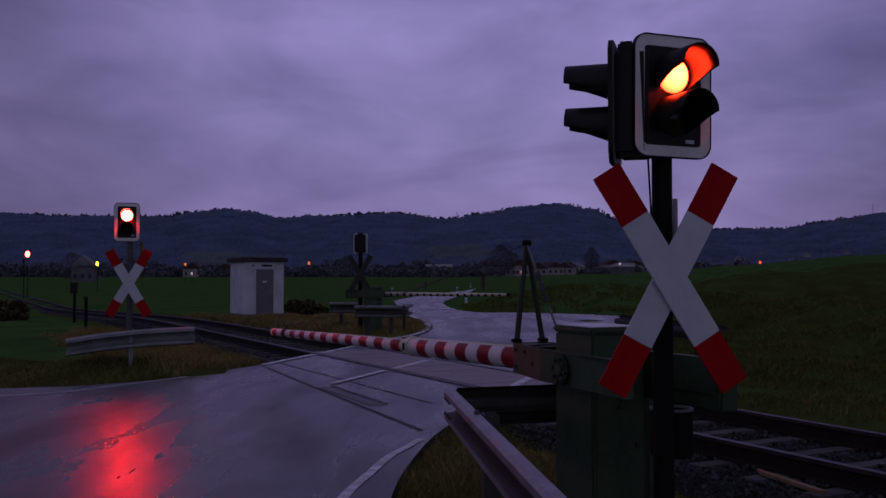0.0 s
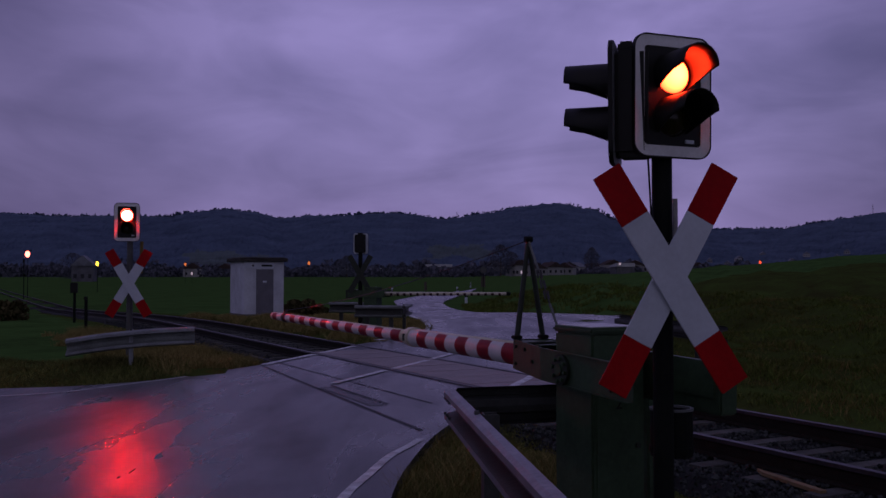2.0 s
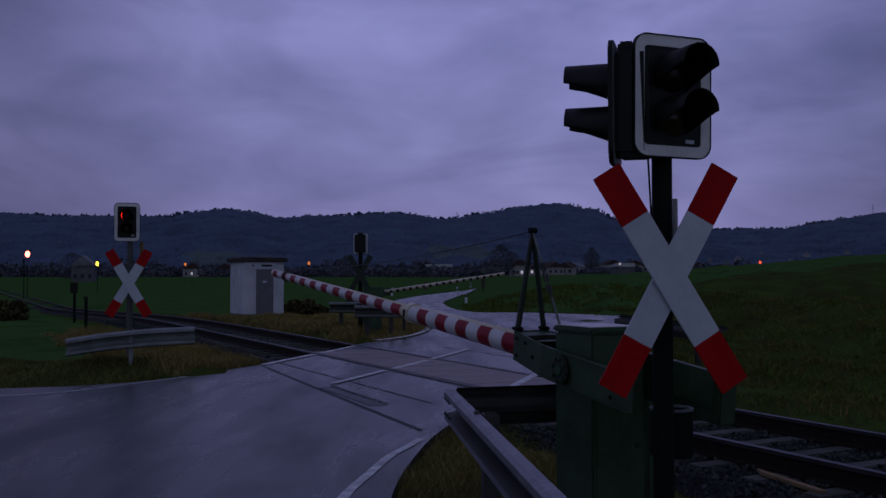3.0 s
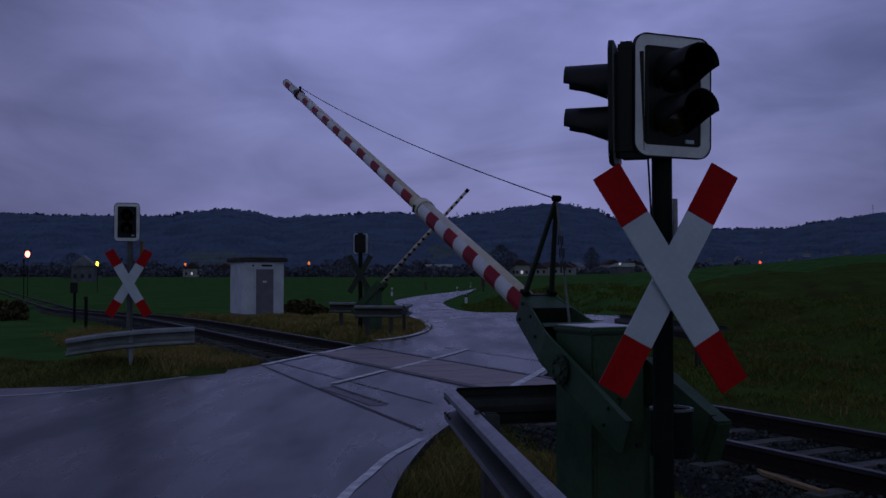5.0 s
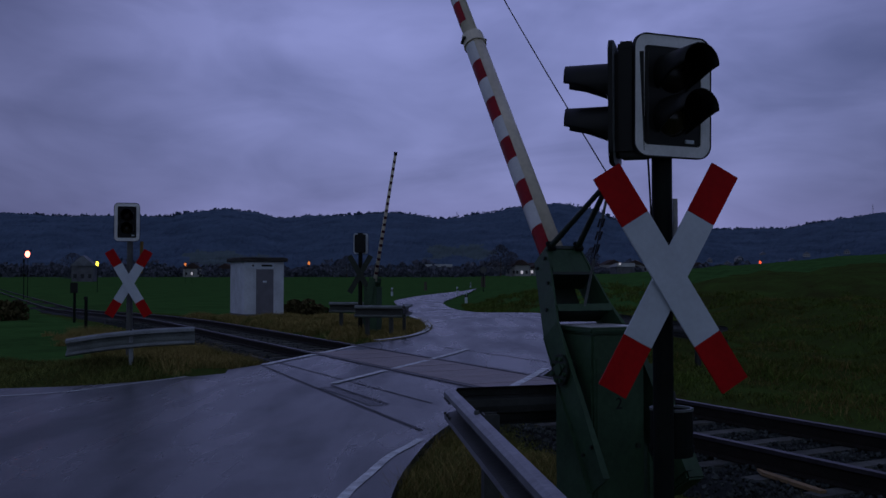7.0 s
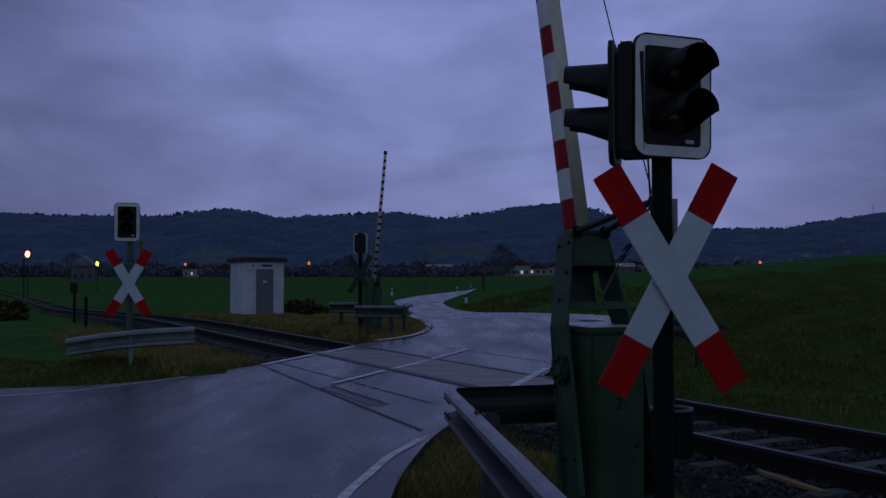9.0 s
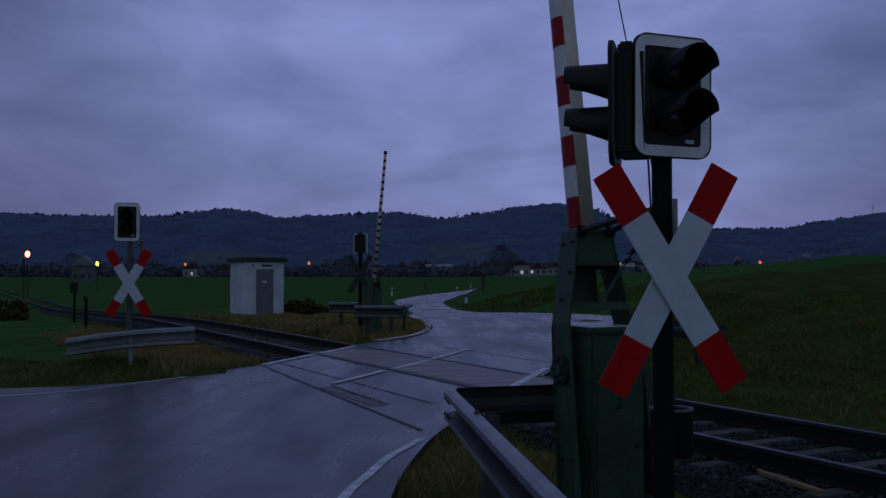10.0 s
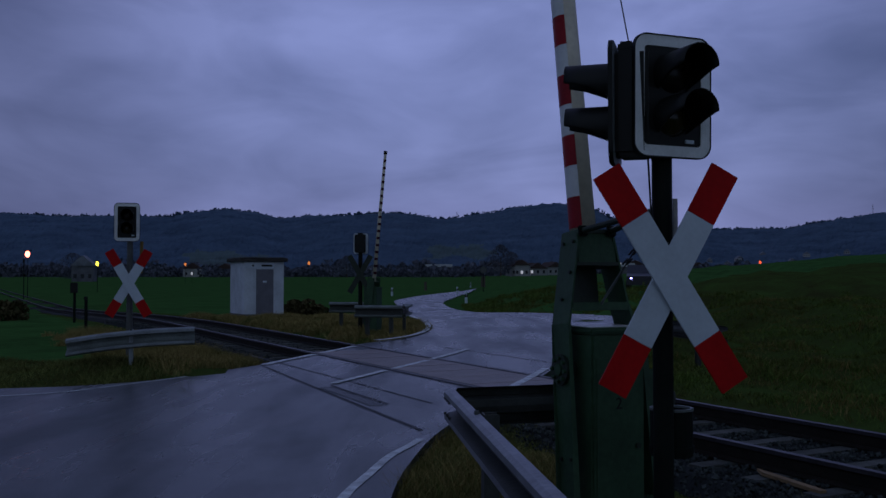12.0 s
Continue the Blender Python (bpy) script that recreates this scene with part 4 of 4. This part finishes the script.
    part("back_stay", rodded(Vector(apex).lerp(low, 0.62), low, 0.008, n=6), GALV_MID, arm, "pale lower stay rod")
    part("stay_wire", rodded(Vector(apex).lerp(low, 0.30), Vector(apex).lerp(low, 0.62), 0.004, n=6), CABLE, arm)
    for k in range(3):
        p = Vector(apex).lerp(low, 0.33 + 0.10 * k)
        bm = bmesh.new()
        for dy in (-0.014, 0.014):
            rod(bm, p + Vector((0.012, dy, 0.02)), p + Vector((-0.012, dy, -0.03)), 0.006, n=6)
        part("shackle", bm, CABLE, arm)
    return arm


def near_cabinet():
    ob = thing("barrier_cabinet", pose(0.904, 5.586, -0.3, 0, 0, 24), "green steel drive cabinet of the near barrier", "cabinet")
    part("body", boxed(-0.175, 0.175, -0.20, 0.20, 0, 1.43, 0.012), GREEN, ob)
    part("lid", boxed(-0.188, 0.188, -0.213, 0.213, 1.43, 1.465, 0.012), GREEN, ob)
    part("lid_top", boxed(-0.165, 0.165, -0.18, 0.19, 1.466, 1.470), LID, ob, "pale sheet on the lid top")
    part("door", boxed(-0.15, 0.15, -0.206, -0.2005, 0.12, 1.30, 0.003), GREEN, ob)
    part("lock", rodded((0.12, -0.206, 0.8), (0.12, -0.220, 0.8), 0.016, n=10), GREEN_DARK, ob)
    for s in (-1, 1):
        part("pivot", rodded((s * 0.174, 0, 1.222), (s * (0.19 if s < 0 else 0.27), 0, 1.222), 0.05, n=16), GREEN_DARK, ob)
    txt = bpy.data.curves.new("number", "FONT")
    txt.body, txt.size, txt.extrude = "2", 0.092, 0.001
    txt.materials.append(BLACK)
    o = new("number", txt)
    o.parent = ob
    o.matrix_basis = pose(-0.028, -0.209, 1.012, 90, 0, 0)


def far_barrier():
    arm = thing("barrier", pose(-1.97, 27.0, 0.97, 0, 0, -21), "slim far barrier boom with red bands", "barrier", "barriers")
    boom = part("boom", tube(0.055, 0.04, 0.35, 4.0), WHITE_ARM, arm, "pale boom tube", True)
    for k in range(17):
        x = 0.55 + 0.197 * k
        r = 0.0555 - 0.015 * (x - 0.35) / 3.65
        part("red_band", foil(r, r - 0.0004, x, x + 0.075, -110, 110), RED_DIM, boom)
    part("end_cap", tube(0.05, 0.05, 3.93, 4.02), POST, arm)
    for y in (-0.2, 0.2):
        part("yoke_plate", boxed(-0.7, 0.45, y - 0.01, y + 0.01, -0.10, 0.10), GREEN, arm)
    part("front_plate", boxed(0.34, 0.36, -0.2, 0.2, -0.09, 0.09), GREEN, arm)
    part("counterweight", boxed(-0.75, -0.45, -0.19, 0.19, -0.12, 0.12), GREEN_DARK, arm)
    ob = thing("barrier_cabinet", pose(-1.97, 27.0, -0.2, 0, 0, 69), "green drive cabinet of the far barrier", "cabinet")
    part("body", boxed(-0.18, 0.18, -0.2, 0.2, 0, 1.32, 0.01), GREEN, ob)
    part("lid", boxed(-0.2, 0.2, -0.22, 0.22, 1.32, 1.36, 0.01), GREEN, ob)
    return arm


NEAR_ARM, FAR_ARM = near_barrier(), far_barrier()
near_cabinet()


# ---- guard rails ----
def beam_mesh(length, k=1.0, bow=0.0):
    """A corrugated steel beam along x, its face towards -y, its top at z = 0; the start may sag by bow."""
    prof = [(0.0, 0.0), (-0.05, -0.008), (-0.08, -0.03), (-0.08, -0.075), (0.03, -0.10), (0.04, -0.155), (0.03, -0.21), (-0.08, -0.235), (-0.08, -0.28), (-0.05, -0.302), (0.0, -0.31)]
    bm = bmesh.new()
    n, steps = len(prof), 10 if bow else 1
    front, rear = [], []
    for row, back in ((front, 0), (rear, 0.005)):
        for i in range(steps + 1):
            sag = bow * (1 - i / steps) ** 2.2
            row.append([bm.verts.new((length * i / steps, y * k + back + 0.5 * sag, z * k - sag)) for y, z in prof])
    for rows in (front, rear):
        for a, b in zip(rows, rows[1:]):
            for i in range(n - 1):
                f = bm.faces.new((a[i], a[i + 1], b[i + 1], b[i]))
                # valley faces get the second, darker steel: shade of the recess in colour
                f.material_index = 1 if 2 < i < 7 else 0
    for e in (0, steps):
        for i in range(n - 1):
            bm.faces.new((front[e][i], front[e][i + 1], rear[e][i + 1], rear[e][i]))
    for s in range(steps):
        for i in (0, n - 1):
            bm.faces.new((front[s][i], front[s + 1][i], rear[s + 1][i], rear[s][i]))
    return bm


def guard_rail(p, q, top, label, mat=GALV, posts=2, flip=False, lean=0.0, post_mat=GALV_DARK, k=1.0, bow=0.0, groove=GALV_DARK, pw=0.05):
    """A beam from p to q on posts; its corrugated face looks to the right hand of p to q, or to the left when flipped."""
    p, q = Vector((*p, 0)), Vector((*q, 0))
    if flip:
        p, q = q, p
    d = q - p
    ob = thing("guard_rail", pose(p.x, p.y, 0, 0, 0, math.degrees(math.atan2(d.y, d.x))), label, "guard rail", "guard rails")
    L = d.length
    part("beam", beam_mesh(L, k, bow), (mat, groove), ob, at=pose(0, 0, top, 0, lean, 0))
    for k in range(posts):
        x = L * (k + 0.5) / posts
        bm = bmesh.new()
        box(bm, x - pw, x + pw, 0.02, 0.028, -0.35, top - 0.08 * k)
        box(bm, x - pw, x - pw + 0.008, 0.028, 0.10, -0.35, top - 0.08 * k)
        box(bm, x + pw - 0.008, x + pw, 0.028, 0.10, -0.35, top - 0.08 * k)
        part("post", bm, post_mat, ob)
        part("bolt", rodded((x, 0.0, top - 0.155 * k), (x, -0.022, top - 0.155 * k), 0.018, n=8), GALV_DARK, ob)
    return ob


guard_rail((0.06, 6.0), (0.545, 1.6), 0.755, "galvanised guard rail beside the near verge, wet and dented", GALV, 2, k=0.66)
near_rail = bpy.data.objects["guard_rail"]
for x in (0.05, 0.16, 0.27):
    for z in (0.70, 0.61):
        part("bolt", rodded((x, -0.045, z), (x, -0.060, z), 0.008, n=8), GALV_DARK, near_rail)
guard_rail((0.10, 6.04), (1.55, 6.5), 0.755, "dark guard rail before the barrier cabinet", GALV_DARK, 1, True, k=0.78)
guard_rail((-5.53, 14.1), (-3.74, 14.5), 0.665, "short grey guard rail before the far signal, sagging at one end", GALV_PALE, 1, lean=-1.0, k=0.86, bow=0.13, groove=GALV_MID, post_mat=GALV_PALE, pw=0.028)
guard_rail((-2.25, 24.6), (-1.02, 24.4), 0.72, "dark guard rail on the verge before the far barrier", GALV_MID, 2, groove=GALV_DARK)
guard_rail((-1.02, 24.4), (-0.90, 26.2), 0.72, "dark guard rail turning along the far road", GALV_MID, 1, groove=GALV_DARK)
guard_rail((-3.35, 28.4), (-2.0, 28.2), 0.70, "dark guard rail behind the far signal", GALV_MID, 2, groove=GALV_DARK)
guard_rail((3.86, 21.45), (4.72, 16.2), 0.62, "grey guard rail on the grass beyond the track", GALV_DARK, 3, True)


# ---- the shed ----
def build_shed():
    ob = thing("equipment_shed", pose(-7.46, 38.5, -0.10, 0, 0, 27), "small white concrete equipment shed with a dark flat roof", "shed")
    ob.scale = (0.93, 0.93, 0.91)
    part("wall", boxed(-0.86, 0.86, -1.1, 1.1, 0, 2.35, 0.02), CONCRETE, ob)
    part("plinth", boxed(-0.88, 0.88, -1.12, 1.12, -0.1, 0.10, 0.01), GREY_PLASTER, ob)
    bm = bmesh.new()
    bmesh.ops.create_grid(bm, x_segments=26, y_segments=30, size=0.5)
    for v in bm.verts:
        x, y = v.co.x * 2.02, v.co.y * 2.5
        rim = min(1.0, (1.01 - abs(x)) / 0.1, (1.25 - abs(y)) / 0.1)
        v.co = Vector((x, y, 2.505 + 0.035 * rim + 0.03 * noise.noise(Vector((x * 6, y * 6, 1)))))
    box(bm, -1.0, 1.0, -1.24, 1.24, 2.35, 2.50, 0.02)
    part("roof", bm, SHED_ROOF, ob, "dark mossy flat roof")
    d = part("door", boxed(-0.34, 0.40, -1.125, -1.101, 0.11, 2.02), DOOR, ob, "grey steel door")
    part("handle", boxed(-0.31, -0.27, -1.15, -1.126, 1.0, 1.12), GALV, d)
    part("notice", boxed(-0.06, 0.10, -1.13, -1.126, 1.45, 1.53), WHITE, d)
    s = part("sign_board", boxed(-0.80, 0.43, -1.13, -1.101, 2.07, 2.31), WHITE, ob, "white sign board over the door")
    for a, b in ((-0.52, -0.44), (-0.12, 0.34)):
        part("sign_bar", boxed(a, b, -1.136, -1.131, 2.14, 2.22), POST, s)


build_shed()


# ---- small things ----
def marker_post(x, y, h=1.0):
    ob = thing("marker_post", pose(x, y, level(x, y) - 0.02), "white roadside marker post with a black band", "marker post", "marker posts")
    part("body", sheet(bmesh.new(), [(-0.12, 0), (0.12, 0), (0.12, h - 0.06), (0.0, h), (-0.12, h - 0.03)], -0.06, 0.06), WHITE, ob)
    part("black_band", boxed(-0.124, 0.124, -0.064, 0.064, h * 0.52, h * 0.78), BLACK, ob, "black band with a reflector")
    part("reflector", boxed(-0.03, 0.03, -0.07, -0.0645, h * 0.63, h * 0.80), WHITE, ob)


for x, y in ((1.97, 82), (1.77, 120), (-6.0, 113), (5.3, 185)):
    marker_post(x, y)


def round_sign():
    x, y = 4.9, 117
    ob = thing("road_sign", pose(x, y, level(x, y)), "round road sign on a grey post seen far off", "road sign")
    part("post", rodded((0, 0, -0.2), (0, 0, 2.5), 0.05, n=8), POST, ob)
    part("disc", rodded((0, -0.06, 2.6), (0, -0.09, 2.6), 0.40, n=24), POST_GREY, ob)
    part("rim", rodded((0, -0.05, 2.6), (0, -0.06, 2.6), 0.43, n=24), POST, ob)


round_sign()


def pile_post(x, y, h, r, name="fence_post", label="short dark wooden fence post in the grass"):
    ob = thing(name, pose(x, y, level(x, y) - 0.2), label, "post", "fence posts")
    part("shaft", rodded((0, 0, 0), (0, 0, h + 0.2), r, r * 0.9, 10), WOOD, ob)


for x, y, h, r in ((-2.9, 160, 1.4, 0.25), (6.6, 158, 1.7, 0.4)):
    pile_post(x, y, h, r)


def track_marker(u, y, top, w, h, label):
    x = u * y
    g = level(x, y)
    ob = thing("track_marker", pose(x, y, g - 0.2), label, "track marker", "track markers")
    part("post", rodded((0, 0, 0), (0, 0, top - g + 0.2), 0.05, n=8), POST, ob)
    part("board", boxed(-w / 2, w / 2, -0.08, -0.04, top - g + 0.2 - h, top - g + 0.2, 0.01), BLACK, ob)


track_marker(-0.383, 33, 1.25, 0.26, 0.36, "dark marker board on a post beside the track")
track_marker(-0.371, 29, 0.85, 0.10, 0.10, "short dark marker post beside the track")
track_marker(-0.436, 95, 3.2, 0.2, 0.4, "thin dark signal post beside the line")


def relay_box():
    ob = thing("relay_box", pose(1.34, 6.3, -0.3, 0, 0, 24), "narrow green steel relay box beside the cabinet", "box")
    part("body", boxed(-0.09, 0.09, -0.12, 0.12, 0, 1.0, 0.01), GREEN, ob)
    part("lid", boxed(-0.1, 0.1, -0.13, 0.13, 1.0, 1.03, 0.006), GREEN_DARK, ob)


relay_box()


def plank():
    ob = thing("plank", pose(2.70, 7.50, -0.156, 1.5, 0, 21), "pale broken plank lying on the sleeper ends", "plank")
    bm = boxed(-0.032, 0.032, -0.34, 0.34, 0, 0.028)
    for v in bm.verts:
        if v.co.y > 0.3:
            v.co.y += 0.10 if v.co.x > 0 else -0.04
    part("board", bm, PLANK, ob)


plank()


def litter():
    ob = thing("litter", pose(-4.0, 14.4, 0.0, 0, 12, 30), "crumpled pale scrap of paper in the grass", "litter")
    bm = bmesh.new()
    bmesh.ops.create_icosphere(bm, subdivisions=1, radius=0.06)
    for v in bm.verts:
        v.co = Vector((v.co.x * 1.2, v.co.y, v.co.z * 0.5)) * random.uniform(0.7, 1.2)
    part("scrap", bm, WHITE, ob)


litter()


def build_car():
    """A dark car far off with its headlights on."""
    ob = thing("car", pose(0, 0, 0), "dark car far off with its headlights on", "car")
    part("body", sheet(bmesh.new(), [(-2.1, 0.3), (2.1, 0.3), (2.1, 0.8), (1.2, 0.95), (0.5, 1.42), (-1.4, 1.42), (-2.1, 0.95)], -0.85, 0.85), CAR_PAINT, ob)
    for x in (-1.35, 1.35):
        for y in (-0.8, 0.8):
            w = part("wheel", rodded((x, y - 0.1, 0.31), (x, y + 0.1, 0.31), 0.31, n=16), RUBBER, ob)
            part("rim", rodded((x, y - 0.11, 0.31), (x, y + 0.11, 0.31), 0.19, n=12), GALV_DARK, w)
    for y in (-0.6, 0.6):
        bm = bmesh.new()
        bmesh.ops.create_uvsphere(bm, u_segments=10, v_segments=8, radius=0.12, matrix=Matrix.Translation((2.05, y, 0.68)) @ Matrix.Diagonal((0.5, 1, 1, 1)))
        part("headlight", bm, HEADLIGHT, ob, "bluish white headlight")
    return ob


CAR = build_car()


# ---- grass ----
def grass(name, count, area, height, mat, label, seed, width=0.010, tuft=5, keep=None):
    rnd = random.Random(seed)
    x0, x1, y0, y1 = area
    verts, faces, made, tries = [], [], 0, 0
    while made < count and tries < count * 6:
        tries += 1
        cx, cy = rnd.uniform(x0, x1), rnd.uniform(y0, y1)
        if not keep(cx, cy) or on_road(cx, cy) or on_road(cx + 0.12, cy) or on_road(cx, cy - 0.15):
            continue
        g = lie(cx, cy) - 0.04
        lush = 0.55 + 0.9 * max(0.0, 0.5 + noise.noise(Vector((cx * 0.8, cy * 0.8, 5))))
        for _ in range(tuft):
            x, y = cx + rnd.gauss(0, 0.05), cy + rnd.gauss(0, 0.05)
            h = height * rnd.uniform(0.5, 1.25) * lush
            a = rnd.uniform(0, 6.283)
            dx, dy = math.cos(a), math.sin(a)
            lean = rnd.uniform(0.2, 1.0) * h
            b = rnd.uniform(0, 6.283)
            lx, ly = math.cos(b) * lean, math.sin(b) * lean
            w = width * rnd.uniform(0.6, 1.3)
            i = len(verts)
            verts += [(x - dx * w, y - dy * w, g), (x + dx * w, y + dy * w, g), (x + lx * 0.4 + dx * w * 0.7, y + ly * 0.4 + dy * w * 0.7, g + h * 0.6), (x + lx * 0.4 - dx * w * 0.7, y + ly * 0.4 - dy * w * 0.7, g + h * 0.6), (x + lx, y + ly, g + h * 0.95)]
            faces += [(i, i + 1, i + 2, i + 3), (i + 3, i + 2, i + 4)]
            made += 1
    stuff(name, verts, faces, mat, label, "grass")


grass("verge_grass", 60000, (-0.35, 3.6, 2.6, 9.6), 0.12, GRASS, "damp short verge grass round the near barrier", 21, 0.003, keep=lambda x, y: across_of(x, y) < 4.9)
grass("dry_grass", 26000, (-0.3, 3.0, 3.6, 9.4), 0.15, GRASS_DRY, "dry yellowish tufts round the near barrier", 22, 0.0025, keep=lambda x, y: across_of(x, y) < 4.9)
grass("left_verge_grass", 60000, (-9.5, -2.6, 12.0, 17.5), 0.12, GRASS, "rough verge grass beside the road and the track", 23, 0.005, keep=lambda x, y: across_of(x, y) < 4.9)
grass("left_verge_dry_grass", 34000, (-12.0, -2.8, 13.2, 26.0), 0.20, GRASS_DRY, "dry grass along the ballast edge", 24, 0.005, keep=lambda x, y: 2.6 + 1.2 * noise.noise(Vector((x, y, 4))) < across_of(x, y) < 4.95)
grass("mid_verge_grass", 55000, (-13.0, -0.4, 18.5, 42.0), 0.20, GRASS_DRY, "tall dry grass between the track and the shed", 25, 0.008, keep=lambda x, y: 8.9 < across_of(x, y) < 14.5 and noise.noise(Vector((x * 0.8, y * 0.5, 1))) > -0.25)
grass("mid_verge_green", 25000, (-13.0, -0.4, 18.5, 42.0), 0.16, GRASS, "green grass among the dry tufts by the shed", 34, 0.008, keep=lambda x, y: 8.9 < across_of(x, y) < 15.5)
grass("near_bank_grass", 90000, (3.0, 14.0, 5.0, 19.0), 0.09, GRASS_BANK, "matted green-brown grass beside the track", 30, 0.005, keep=lambda x, y: across_of(x, y) > 9.0)
grass("bank_grass", 120000, (2.0, 22.0, 12.0, 40.0), 0.11, GRASS_BANK, "rough green-brown grass on the bank beyond the track", 26, 0.010, keep=lambda x, y: across_of(x, y) > 9.0 and x > 0.2 * y - 1.0 and y < 34 + 9 * noise.noise(Vector((x * 0.4, y * 0.15, 2))))
grass("bank_dry_grass", 45000, (2.0, 20.0, 6.0, 34.0), 0.13, BANK_DRY, "patches of dry brown grass on the bank", 28, 0.006, keep=lambda x, y: across_of(x, y) > 9.0 and x > 0.2 * y - 1.0 and noise.noise(Vector((x * 0.5, y * 0.5, 9))) > 0.05)
grass("ballast_edge_grass", 12000, (0.8, 9.0, 0.5, 9.0), 0.11, GRASS, "grass growing into the ballast edge", 29, 0.003, keep=lambda x, y: 4.2 < across_of(x, y) < 5.2)
grass("under_rail_grass", 16000, (0.2, 2.6, 6.6, 11.0), 0.14, GRASS, "grass between the guard rail and the track", 33, 0.004, keep=lambda x, y: 4.4 < across_of(x, y) < 5.65)
grass("far_bank_grass", 30000, (0.5, 11.0, 33.0, 80.0), 0.22, GRASS_BANK, "rough grass inside the bend of the far road", 27, 0.016, keep=lambda x, y: across_of(x, y) > 12 and x > 1.5)
bush_spots = [(-7.0 + 0.35 * k, 42.6 + 0.3 * (k % 3), level(-7, 42) - 0.25, 1.3, 0.6 + 0.25 * (k % 2)) for k in range(5)] + [(-15.95 + 0.3 * k, 35.0 + 0.3 * k, -0.3, 0.9, 0.85) for k in range(2)]
leaf_clumps("scrub", bush_spots, SCRUB, "low dark scrub beside the shed and the line", 260, 31, 0.09, "shrub")


# ---- what moves ----
def motions():
    near = [(0.0, 0), (1.5, 0), (2.0, 1.6), (2.4, 3.0), (2.8, 4.9), (3.2, 6.8), (4.0, 13.2), (4.8, 21.9), (5.0, 24.4), (5.5, 31.2), (6.0, 39.4), (6.5, 47.4), (7.0, 56.2), (7.2, 59.0), (8.0, 69.0), (8.8, 77.2), (9.2, 79.9), (9.5, 81.2), (10.0, 82.4), (10.4, 83.2), (10.7, 83.2), (12.0, 83.0)]
    base = pose(0.866, 5.568, 0.922, 0, 0, 114)
    walk(NEAR_ARM, [(t, base @ pose(0, 0, 0, 0, -a, 0)) for t, a in near])
    far = [(0.0, 0), (2.0, 0.4), (2.4, 2.5), (2.8, 6), (3.2, 11), (4.0, 24), (4.8, 40.5), (5.0, 45), (5.5, 58.5), (6.0, 70), (6.5, 76), (7.0, 80), (7.2, 81.5), (8.0, 83.7), (8.8, 84.5), (12.0, 84.5)]
    base2 = pose(-1.97, 27.0, 0.97, 0, 0, -21)
    walk(FAR_ARM, [(t, base2 @ pose(0, 0, 0, 0, -a, 0)) for t, a in far])
    fades = (((2.3, -50), (2.4, -76), (2.5, -95), (2.6, -110), (2.7, -122), (2.8, -133), (2.9, -143)), ((2.3, -30), (2.4, -62), (2.5, -85), (2.6, -100), (2.7, -112), (2.8, -122), (2.9, -133)))
    for (lamp, place), fade in zip(LAMPS, fades):
        walk(lamp, [(t, place @ pose(0, 0, 0, 0, 0, a)) for t, a in ((0.0, 0), (2.2, 0), *fade, (3.2, -180), (12.0, -180))])
    car = [(0.0, 0.240, 78), (8.0, 0.236, 66), (10.0, 0.2315, 60), (11.0, 0.2225, 56.5), (12.0, 0.2085, 54)]
    walk(CAR, [(t, pose(u * y, y, level(u * y, y) - 0.2, 0, 0, -103)) for t, u, y in car])


motions()
